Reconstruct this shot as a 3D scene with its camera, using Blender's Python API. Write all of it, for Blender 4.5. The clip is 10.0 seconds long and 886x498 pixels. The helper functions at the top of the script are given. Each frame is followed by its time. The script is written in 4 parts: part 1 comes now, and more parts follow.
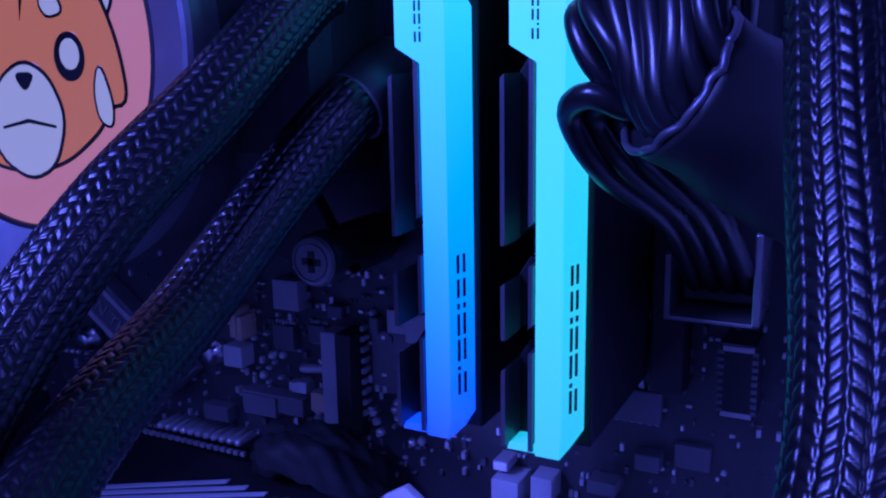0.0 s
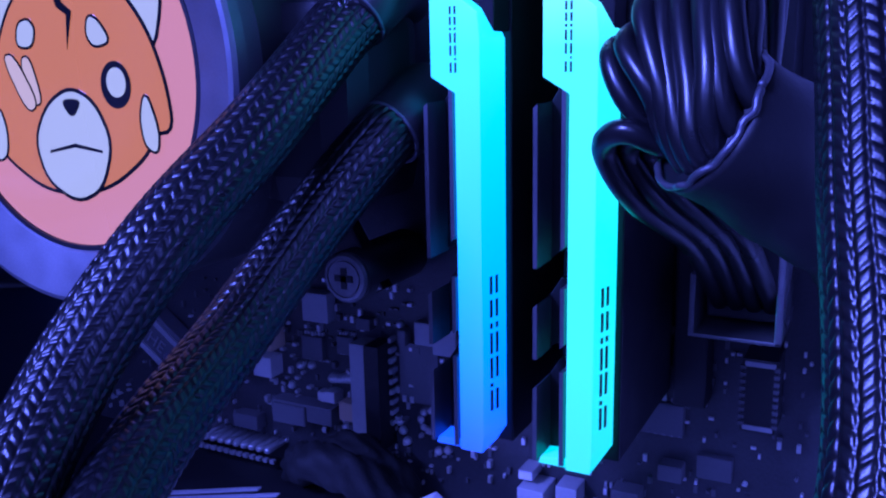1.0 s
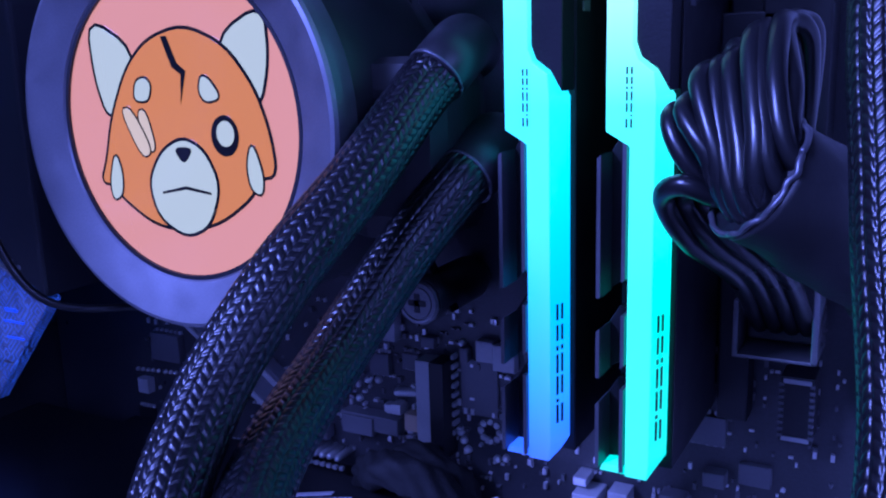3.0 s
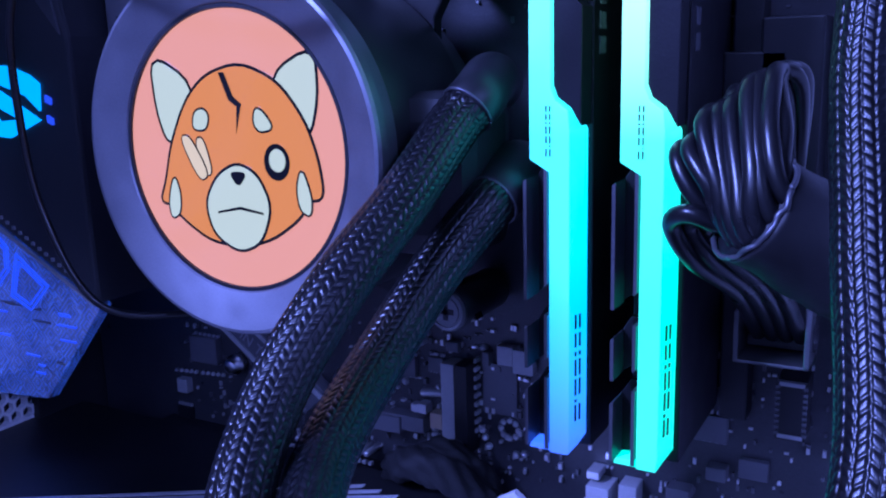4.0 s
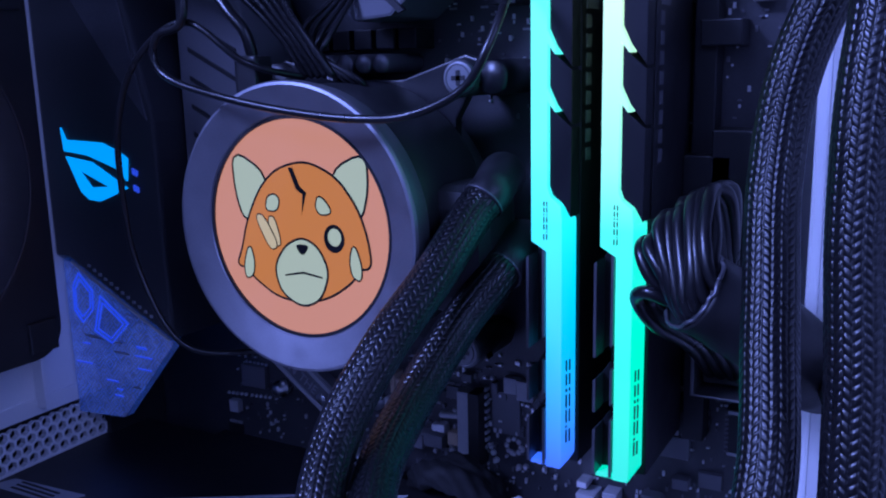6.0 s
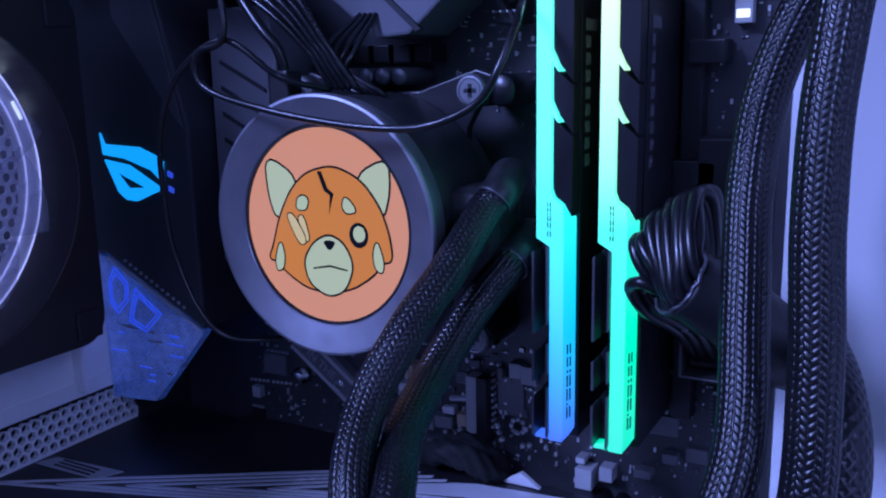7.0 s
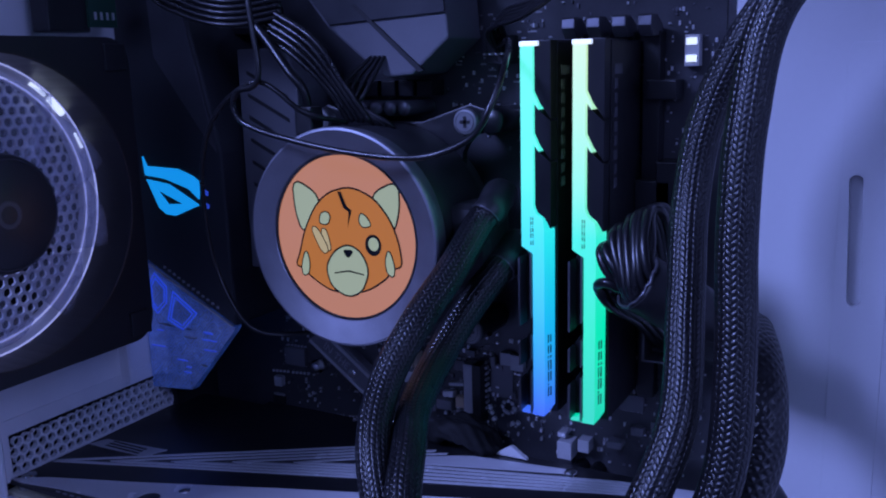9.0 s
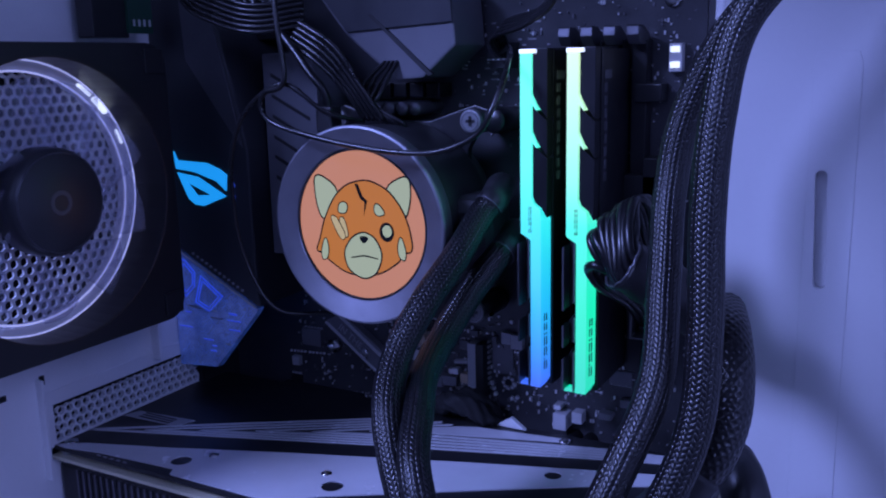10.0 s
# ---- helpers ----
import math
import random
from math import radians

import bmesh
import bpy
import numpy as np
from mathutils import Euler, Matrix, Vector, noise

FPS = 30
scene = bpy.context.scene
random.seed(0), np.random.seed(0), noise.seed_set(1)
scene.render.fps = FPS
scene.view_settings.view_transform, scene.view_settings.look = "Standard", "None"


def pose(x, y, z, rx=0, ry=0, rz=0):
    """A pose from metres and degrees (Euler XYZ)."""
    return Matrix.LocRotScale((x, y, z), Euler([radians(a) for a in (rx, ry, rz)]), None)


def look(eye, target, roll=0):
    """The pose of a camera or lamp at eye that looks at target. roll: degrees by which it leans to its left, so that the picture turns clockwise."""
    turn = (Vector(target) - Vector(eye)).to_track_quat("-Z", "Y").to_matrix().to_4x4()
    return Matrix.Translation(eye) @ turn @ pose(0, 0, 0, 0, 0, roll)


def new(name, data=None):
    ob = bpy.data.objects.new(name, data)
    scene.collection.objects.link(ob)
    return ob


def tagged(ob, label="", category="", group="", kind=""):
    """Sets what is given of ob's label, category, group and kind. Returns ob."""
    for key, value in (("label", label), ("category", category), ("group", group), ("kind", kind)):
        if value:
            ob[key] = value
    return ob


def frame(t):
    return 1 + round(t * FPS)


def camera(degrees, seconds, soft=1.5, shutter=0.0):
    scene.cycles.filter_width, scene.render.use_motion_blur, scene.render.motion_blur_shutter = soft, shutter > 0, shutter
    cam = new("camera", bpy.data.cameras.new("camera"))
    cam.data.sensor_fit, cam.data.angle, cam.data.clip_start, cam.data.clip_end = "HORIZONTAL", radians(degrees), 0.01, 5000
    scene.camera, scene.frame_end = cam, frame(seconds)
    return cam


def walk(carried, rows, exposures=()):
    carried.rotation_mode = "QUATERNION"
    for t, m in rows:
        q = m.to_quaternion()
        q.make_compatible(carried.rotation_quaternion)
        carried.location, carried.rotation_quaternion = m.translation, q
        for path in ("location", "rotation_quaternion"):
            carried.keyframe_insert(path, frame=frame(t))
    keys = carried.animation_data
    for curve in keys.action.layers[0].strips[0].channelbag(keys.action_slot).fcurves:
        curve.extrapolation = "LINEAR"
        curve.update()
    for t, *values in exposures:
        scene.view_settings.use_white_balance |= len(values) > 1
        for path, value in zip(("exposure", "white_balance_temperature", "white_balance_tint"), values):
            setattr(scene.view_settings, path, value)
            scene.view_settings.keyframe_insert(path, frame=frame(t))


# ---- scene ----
# ---- camera ----
cam = camera(53.0, 10.0, soft=2.1)
ROWS = [
    (0.0, 0.0691, -0.1681, 0.3122, 26.85, -12.52, 1.01),
    (0.5, 0.0687, -0.1713, 0.3146, 27.20, -12.62, 1.18),
    (1.0, 0.0673, -0.1738, 0.3174, 27.31, -12.72, 1.16),
    (1.5, 0.0670, -0.1778, 0.3198, 27.67, -12.34, 1.31),
    (2.0, 0.0660, -0.1821, 0.3206, 27.98, -12.30, 1.43),
    (2.5, 0.0666, -0.1874, 0.3233, 28.39, -12.22, 1.58),
    (4.0, 0.0721, -0.2122, 0.3335, 29.08, -12.16, 1.57),
    (4.5, 0.0752, -0.2242, 0.3396, 28.86, -12.16, 1.65),
    (5.0, 0.0790, -0.2351, 0.3455, 28.87, -12.18, 1.73),
    (5.5, 0.0853, -0.2469, 0.3528, 28.87, -12.09, 1.58),
    (6.0, 0.0920, -0.2579, 0.3586, 29.18, -11.69, 1.29),
    (7.5, 0.1051, -0.2972, 0.3660, 28.71, -11.72, 1.18),
    (8.0, 0.1112, -0.3078, 0.3705, 28.49, -11.72, 1.69),
    (8.5, 0.1165, -0.3168, 0.3721, 28.35, -11.52, 1.74),
    (9.0, 0.1225, -0.3307, 0.3766, 28.26, -11.76, 1.54),
    (9.5, 0.1296, -0.3440, 0.3761, 28.43, -11.68, 1.30),
    (10.0, 0.1384, -0.3617, 0.3791, 28.63, -11.85, 1.30),
]
EXPO = [(0.0, -0.3, 4650, 76), (1.0, 0.35, 4650, 62), (2.5, 0.5, 4900, 40), (4.0, 0.8, 5350, 20), (5.0, 0.75, 5500, 15), (6.0, 0.25, 5750, 8), (6.5, 0.2, 6000, 5), (7.5, 0.45, 6150, 2), (8.5, -0.12, 6200, 2), (10.0, 0.05, 6350, 5)]
walk(cam, [(t, pose(x, y, z, 90 + pitch, roll, yaw)) for t, x, y, z, yaw, pitch, roll in ROWS], EXPO)

# ---- world and lamps ----
world = bpy.data.worlds.new("room_dusk")
scene.world = world
world.use_nodes = True
world.node_tree.nodes["Background"].inputs[0].default_value = (0.20, 0.21, 0.62, 1)
world.node_tree.nodes["Background"].inputs[1].default_value = 0.19


def area(name, eye, target, sx, sy, power, colour):
    d = bpy.data.lights.new(name, "AREA")
    d.shape, d.size, d.size_y, d.energy, d.color = "RECTANGLE", sx, sy, power, colour
    ob = new(name, d)
    ob.matrix_world = look(eye, target)
    return ob


area("room_lamp", (-0.60, -0.95, 1.08), (0.0, -0.08, 0.28), 0.34, 0.28, 23.0, (0.29, 0.35, 1.0))
# Unseen fill from the right, added to brighten the rear panel and fan.
area("right_fill", (0.95, -0.66, 0.78), (-0.10, -0.10, 0.28), 0.36, 0.30, 2.9, (0.29, 0.35, 1.0))
# Weak frontal fill with no fitting, added to lift the board and card.
area("ceiling_lamp", (-0.05, -1.20, 0.94), (-0.05, -0.05, 0.26), 0.45, 0.40, 2.0, (0.29, 0.36, 1.0))


# ---- materials ----
def mat(name, colour, rough=0.5, metal=0.0, grain=0.0, scale=200.0, bump=0.0, emit=None, power=0.0, spec=0.5, stain=0.0):
    m = bpy.data.materials.new(name)
    m.use_nodes = True
    nt = m.node_tree
    b = nt.nodes["Principled BSDF"]
    b.inputs["Base Color"].default_value = (*colour, 1)
    b.inputs["Roughness"].default_value = rough
    b.inputs["Metallic"].default_value = metal
    b.inputs["Specular IOR Level"].default_value = spec
    if grain or bump or stain:
        tc = nt.nodes.new("ShaderNodeTexCoord")
        n1 = nt.nodes.new("ShaderNodeTexNoise")
        n1.inputs["Scale"].default_value = scale
        n1.inputs["Detail"].default_value = 4
        n2 = nt.nodes.new("ShaderNodeTexNoise")
        n2.inputs["Scale"].default_value = scale * 0.06
        n2.inputs["Detail"].default_value = 3
        for n in (n1, n2):
            nt.links.new(tc.outputs["Object"], n.inputs["Vector"])
        mix = nt.nodes.new("ShaderNodeMix")
        mix.data_type = "RGBA"
        mix.blend_type = "MULTIPLY"
        mix.inputs[6].default_value = (*colour, 1)
        mix.inputs[0].default_value = 1.0
        add = nt.nodes.new("ShaderNodeMath")
        add.operation = "ADD"
        r1 = nt.nodes.new("ShaderNodeMapRange")
        r1.inputs[3].default_value, r1.inputs[4].default_value = -grain, grain
        r2 = nt.nodes.new("ShaderNodeMapRange")
        r2.inputs[3].default_value, r2.inputs[4].default_value = 1 - stain, 1 + stain
        nt.links.new(n1.outputs[0], r1.inputs[0])
        nt.links.new(n2.outputs[0], r2.inputs[0])
        nt.links.new(r1.outputs[0], add.inputs[0])
        nt.links.new(r2.outputs[0], add.inputs[1])
        nt.links.new(add.outputs[0], mix.inputs[7])
        nt.links.new(mix.outputs[2], b.inputs["Base Color"])
        rr = nt.nodes.new("ShaderNodeMapRange")
        rr.inputs[3].default_value, rr.inputs[4].default_value = max(0.02, rough - 0.1), min(1, rough + 0.1)
        nt.links.new(n2.outputs[0], rr.inputs[0])
        nt.links.new(rr.outputs[0], b.inputs["Roughness"])
        if bump:
            bp = nt.nodes.new("ShaderNodeBump")
            bp.inputs["Strength"].default_value = bump
            bp.inputs["Distance"].default_value = 0.0004
            nt.links.new(n1.outputs[0], bp.inputs["Height"])
            nt.links.new(bp.outputs[0], b.inputs["Normal"])
    if emit:
        b.inputs["Emission Color"].default_value = (*emit, 1)
        b.inputs["Emission Strength"].default_value = power
    return m


def led_bar(name, stops, power, length=0.133):
    """A milky light guide whose colour runs along its length."""
    m = mat(name, (0.25, 0.26, 0.28), 0.25)
    nt = m.node_tree
    b = nt.nodes["Principled BSDF"]
    tc = nt.nodes.new("ShaderNodeTexCoord")
    sep = nt.nodes.new("ShaderNodeSeparateXYZ")
    mul = nt.nodes.new("ShaderNodeMath")
    mul.operation = "MULTIPLY"
    mul.inputs[1].default_value = 1 / length
    ramp = nt.nodes.new("ShaderNodeValToRGB")
    el = ramp.color_ramp.elements
    for i, (p, c) in enumerate(stops):
        e = el[i] if i < 2 else el.new(p)
        e.position, e.color = p, (*c, 1)
    nt.links.new(tc.outputs["Object"], sep.inputs[0])
    nt.links.new(sep.outputs[2], mul.inputs[0])
    nt.links.new(mul.outputs[0], ramp.inputs[0])
    nt.links.new(ramp.outputs[0], b.inputs["Emission Color"])
    b.inputs["Emission Strength"].default_value = power
    return m


def clear(name, colour, rough=0.08, alpha=0.35):
    m = mat(name, colour, rough)
    nt = m.node_tree
    b = nt.nodes["Principled BSDF"]
    tr = nt.nodes.new("ShaderNodeBsdfTransparent")
    tr.inputs[0].default_value = (0.85, 0.86, 0.95, 1)
    mx = nt.nodes.new("ShaderNodeMixShader")
    mx.inputs[0].default_value = alpha
    nt.links.new(tr.outputs[0], mx.inputs[1])
    nt.links.new(b.outputs[0], mx.inputs[2])
    nt.links.new(mx.outputs[0], nt.nodes["Material Output"].inputs[0])
    return m


WHITE = mat("white_paint", (0.78, 0.78, 0.80), 0.36, grain=0.03, scale=900, bump=0.06, stain=0.05)
WALLP = mat("wall_paint", (0.5, 0.5, 0.52), 0.8, grain=0.05, scale=60, bump=0.1, stain=0.1)
DESKW = mat("desk_wood", (0.12, 0.10, 0.09), 0.5, grain=0.1, scale=80, stain=0.2)
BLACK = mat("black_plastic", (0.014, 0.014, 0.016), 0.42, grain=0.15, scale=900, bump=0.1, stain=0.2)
GLOSSB = mat("gloss_black", (0.008, 0.008, 0.010), 0.34, stain=0.2, scale=300)
PCB = mat("black_circuit_board", (0.048, 0.048, 0.054), 0.32, grain=0.3, scale=1400, bump=0.2, stain=0.3)
ANOD = mat("black_anodised_metal", (0.009, 0.009, 0.011), 0.46, 0.3, grain=0.2, scale=1800, bump=0.1, stain=0.15)
GUNM = mat("gunmetal", (0.14, 0.14, 0.155), 0.42, 0.7, grain=0.15, scale=1500, bump=0.1, stain=0.15)
RUBBER = mat("black_rubber", (0.016, 0.016, 0.018), 0.38, grain=0.1, scale=700, bump=0.05, stain=0.2)
SHRINK = mat("matt_heat_shrink", (0.014, 0.014, 0.016), 0.55, grain=0.15, scale=600, bump=0.25, stain=0.25)
BRAID = mat("braided_nylon", (0.0040, 0.0040, 0.0050), 0.31, grain=0.3, scale=2500, bump=0.05, stain=0.2, spec=0.5)
STEEL = mat("nickel_steel", (0.55, 0.55, 0.57), 0.28, 1.0, grain=0.1, scale=1500, stain=0.2)
DSTEEL = mat("dark_steel", (0.20, 0.20, 0.21), 0.48, 0.8, grain=0.2, scale=1500, bump=0.2, stain=0.3)
GREYP = mat("grey_plastic", (0.42, 0.42, 0.44), 0.45, grain=0.1, scale=900, stain=0.1)
TIN = mat("solder_tin", (0.75, 0.75, 0.77), 0.3, 0.6)
CERAM = mat("ceramic_tan", (0.50, 0.40, 0.30), 0.4)
CHIPG = mat("chip_grey", (0.13, 0.13, 0.145), 0.42, grain=0.12, scale=1500, bump=0.1, stain=0.15)
GOLD = mat("board_edge", (0.62, 0.58, 0.42), 0.5, 0.0, grain=0.1, scale=800)
INK = mat("black_ink", (0.01, 0.01, 0.012), 0.5)
PRINT = mat("grey_print", (0.30, 0.30, 0.32), 0.5)
RING = mat("satin_ring", (0.28, 0.28, 0.31), 0.42, 0.85, grain=0.12, scale=2500, stain=0.12)
BACKW = mat("silver_backplate", (0.66, 0.66, 0.70), 0.24, 0.15, grain=0.04, scale=1500, stain=0.06)
SALMON = mat("screen_salmon", (0.02, 0.02, 0.02), 0.12, emit=(0.80, 0.33, 0.235), power=0.60)
ORANGE = mat("screen_orange", (0.02, 0.02, 0.02), 0.12, emit=(0.78, 0.26, 0.05), power=0.56)
CREAM = mat("screen_cream", (0.02, 0.02, 0.02), 0.12, emit=(0.62, 0.70, 0.58), power=0.53)
TANP = mat("screen_tan", (0.02, 0.02, 0.02), 0.12, emit=(0.66, 0.52, 0.34), power=0.66)
LINE = mat("screen_line", (0.01, 0.01, 0.01), 0.12)
GLOW = mat("logo_glow", (0.05, 0.2, 0.4), 0.3, emit=(0.02, 0.33, 0.95), power=0.85)
GLOWB = mat("blue_glow", (0.05, 0.05, 0.3), 0.3, emit=(0.04, 0.10, 0.9), power=0.5)
MIRRORB = mat("mirror_acrylic", (0.42, 0.46, 0.66), 0.22, 0.6, grain=0.6, scale=260, bump=0.5, stain=0.6)


def add_traces(m, colour, power):
    """Fine glowing traces on a plate, like a printed circuit figure."""
    nt = m.node_tree
    b = nt.nodes["Principled BSDF"]
    tc = nt.nodes.new("ShaderNodeTexCoord")
    vo = nt.nodes.new("ShaderNodeTexVoronoi")
    vo.feature, vo.distance = "F1", "MANHATTAN"
    vo.inputs["Scale"].default_value = 170
    no = nt.nodes.new("ShaderNodeTexNoise")
    no.inputs["Scale"].default_value = 120
    wave = nt.nodes.new("ShaderNodeMath")
    wave.operation = "SINE"
    mul = nt.nodes.new("ShaderNodeMath")
    mul.operation, mul.inputs[1].default_value = "MULTIPLY", 22
    cut = nt.nodes.new("ShaderNodeMapRange")
    cut.inputs[1].default_value, cut.inputs[2].default_value = 0.2, 0.9
    prod = nt.nodes.new("ShaderNodeMath")
    prod.operation = "MULTIPLY"
    lift = nt.nodes.new("ShaderNodeMath")
    lift.operation, lift.inputs[1].default_value = "MULTIPLY", power * 2
    nt.links.new(tc.outputs["Object"], vo.inputs["Vector"])
    nt.links.new(tc.outputs["Object"], no.inputs["Vector"])
    nt.links.new(vo.outputs["Distance"], mul.inputs[0])
    nt.links.new(mul.outputs[0], wave.inputs[0])
    nt.links.new(wave.outputs[0], cut.inputs[0])
    nt.links.new(cut.outputs[0], prod.inputs[0])
    nt.links.new(no.outputs[0], prod.inputs[1])
    nt.links.new(prod.outputs[0], lift.inputs[0])
    nt.links.new(lift.outputs[0], b.inputs["Emission Strength"])
    b.inputs["Emission Color"].default_value = (*colour, 1)


add_traces(MIRRORB, (0.04, 0.14, 0.85), 0.30)
CLEAR = clear("clear_plastic", (0.75, 0.75, 0.82), 0.14, 0.26)
FROST = clear("frosted_ring", (0.80, 0.80, 0.92), 0.15, 0.70)
frost = FROST.node_tree.nodes["Principled BSDF"].inputs
frost["Emission Color"].default_value, frost["Emission Strength"].default_value = (0.40, 0.43, 1.0, 1), 0.10
LEDW = mat("white_led", (0.9, 0.9, 0.9), 0.3, emit=(0.70, 0.75, 1.0), power=1.1)
BAR_L = led_bar("light_bar_cool", [(0.0, (0.05, 0.14, 0.98)), (1.0, (0.16, 1.0, 0.78)), (0.25, (0.02, 0.50, 0.96)), (0.5, (0.04, 0.82, 0.88)), (0.62, (0.12, 1.0, 0.90))], 0.95)
BAR_R = led_bar("light_bar_green", [(0.0, (0.01, 0.70, 0.40)), (1.0, (0.78, 1.0, 0.62)), (0.25, (0.02, 0.90, 0.48)), (0.5, (0.06, 0.95, 0.70)), (0.62, (0.30, 1.0, 0.74))], 0.92)
HEATS = mat("grey_heatsink", (0.12, 0.12, 0.135), 0.50, 0.15, grain=0.12, scale=1500, bump=0.1, stain=0.12)
SHROUD = mat("dark_cover_plastic", (0.030, 0.031, 0.036), 0.40, grain=0.15, scale=1200, bump=0.08, stain=0.15)
DIM = mat("dim_print", (0.09, 0.09, 0.10), 0.5)
RIMGLOW = mat("ring_edge_glow", (0.8, 0.8, 0.9), 0.3, emit=(0.42, 0.44, 0.98), power=0.7)
COVERW = mat("gloss_white_cover", (0.60, 0.60, 0.62), 0.18, grain=0.02, scale=500, bump=0.03, stain=0.04)

# ---- builders ----
BASE = {}


def thing(name, at, label, category, group="", kind=""):
    ob = new(name)
    ob.location = at
    ob.empty_display_size = 0.01
    BASE[ob] = Vector(at)
    return tagged(ob, label, category, group, kind)


def part(name, bm, material, parent=None, label="", smooth=False):
    """One mesh from bm, whose points are given in world metres, under parent."""
    me = bpy.data.meshes.new(name)
    if parent is not None and BASE[parent].length:
        bmesh.ops.translate(bm, verts=bm.verts, vec=-BASE[parent])
    bm.normal_update()
    bm.to_mesh(me)
    bm.free()
    me.materials.append(material)
    if smooth:
        me.shade_smooth()
    ob = new(name, me)
    if parent is not None:
        ob.parent = parent
        BASE[ob] = BASE[parent]
    else:
        BASE[ob] = Vector((0, 0, 0))
    return tagged(ob, label)


def box(x0, x1, y0, y1, z0, z1, bevel=0.0, bm=None):
    bm = bm or bmesh.new()
    r = bmesh.ops.create_cube(bm, size=1, matrix=Matrix.LocRotScale(((x0 + x1) / 2, (y0 + y1) / 2, (z0 + z1) / 2), None, (abs(x1 - x0), abs(y1 - y0), abs(z1 - z0))))
    if bevel:
        es = list({e for v in r["verts"] for e in v.link_edges})
        bmesh.ops.bevel(bm, geom=es, offset=bevel, segments=2, profile=0.6, affect="EDGES")
    return bm


def extrude_poly(pts, d0, d1, axis="y", bevel=0.0, holes=()):
    """A plate: the outline pts (and holes) in the plane across axis, from d0 to d1 along it."""
    def place(a, b, d):
        return {"x": (d, a, b), "y": (a, d, b), "z": (a, b, d)}[axis]
    bm = bmesh.new()
    edges = []
    for loop in (pts, *holes):
        vs = [bm.verts.new(place(a, b, d0)) for a, b in loop]
        edges += [bm.edges.new((vs[i], vs[(i + 1) % len(vs)])) for i in range(len(vs))]
    if holes:
        bmesh.ops.triangle_fill(bm, use_beauty=True, edges=edges)
    else:
        bm.faces.new(bm.verts)
    faces = list(bm.faces)
    r = bmesh.ops.extrude_face_region(bm, geom=faces)
    vec = Vector(place(0, 0, d1)) - Vector(place(0, 0, d0))
    bmesh.ops.translate(bm, verts=[g for g in r["geom"] if isinstance(g, bmesh.types.BMVert)], vec=vec)
    bmesh.ops.recalc_face_normals(bm, faces=bm.faces)
    if bevel:
        es = [e for e in bm.edges if len(e.link_faces) == 2 and e.calc_face_angle(0) > 0.5]
        bmesh.ops.bevel(bm, geom=es, offset=bevel, segments=2, profile=0.6, affect="EDGES")
    return bm


def circle(cx, cy, r, n=48, sx=1.0, start=0.0):
    return [(cx + r * sx * math.cos(start + 2 * math.pi * i / n), cy + r * math.sin(start + 2 * math.pi * i / n)) for i in range(n)]


def lathe(profile, centre, axis="y", n=64, cap=True):
    """A turned body: profile of (radius, distance along axis)."""
    bm = bmesh.new()
    rings = []
    for r, d in profile:
        ring = []
        for i in range(n):
            a = 2 * math.pi * i / n
            u, v = r * math.cos(a), r * math.sin(a)
            p = {"x": (d, u, v), "y": (u, d, v), "z": (u, v, d)}[axis]
            ring.append(bm.verts.new(Vector(p) + Vector(centre)))
        rings.append(ring)
    for a, b in zip(rings, rings[1:]):
        for i in range(n):
            bm.faces.new((a[i], a[(i + 1) % n], b[(i + 1) % n], b[i]))
    for ring in (rings[0], rings[-1]):
        if cap and profile[rings.index(ring)][0] > 1e-6:
            bm.faces.new(ring)
    bmesh.ops.remove_doubles(bm, verts=bm.verts, dist=1e-7)
    bmesh.ops.recalc_face_normals(bm, faces=bm.faces)
    return bm


def spline(pts, step):
    """Points at even steps along a smooth curve through pts, with a frame of two side vectors."""
    P = [Vector(p) for p in pts]
    P = [2 * P[0] - P[1], *P, 2 * P[-1] - P[-2]]
    dense = []
    for i in range(1, len(P) - 2):
        a, b, c, d = P[i - 1:i + 3]
        for k in range(40):
            u = k / 40
            dense.append(0.5 * (2 * b + (c - a) * u + (2 * a - 5 * b + 4 * c - d) * u * u + (3 * b - a - 3 * c + d) * u ** 3))
    dense.append(P[-2])
    D = np.array(dense)
    s = np.concatenate([[0], np.cumsum(np.linalg.norm(np.diff(D, axis=0), axis=1))])
    n = max(4, int(s[-1] / step))
    t = np.linspace(0, s[-1], n + 1)
    C = np.stack([np.interp(t, s, D[:, k]) for k in range(3)], 1)
    tan = np.gradient(C, axis=0)
    tan /= np.linalg.norm(tan, axis=1)[:, None]
    ref = np.array((0.3, 1.0, 0.2))
    U = np.empty_like(C)
    for i in range(len(C)):
        ref = ref - tan[i] * (ref @ tan[i])
        ref /= np.linalg.norm(ref)
        U[i] = ref
    return C, U, np.cross(tan, U), t


def tube_mesh(pts, radius, around=12, step=0.003, relief=None):
    """A round tube along pts. relief(angle, distance) adds to its radius."""
    C, U, V, t = spline(pts, step)
    a = np.linspace(0, 2 * np.pi, around, endpoint=False)
    r = np.full((len(t), around), radius)
    if relief is not None:
        r = r + relief(a[None, :], t[:, None])
    pos = C[:, None] + r[..., None] * (np.cos(a)[None, :, None] * U[:, None] + np.sin(a)[None, :, None] * V[:, None])
    n = len(t)
    i = np.arange(n - 1)[:, None] * around
    j = np.arange(around)[None, :]
    k = (j + 1) % around
    quads = np.stack([i + j, i + k, i + around + k, i + around + j], -1).reshape(-1, 4)
    faces = quads.tolist() + [list(range(around))[::-1], list(range((n - 1) * around, n * around))]
    return pos.reshape(-1, 3), faces


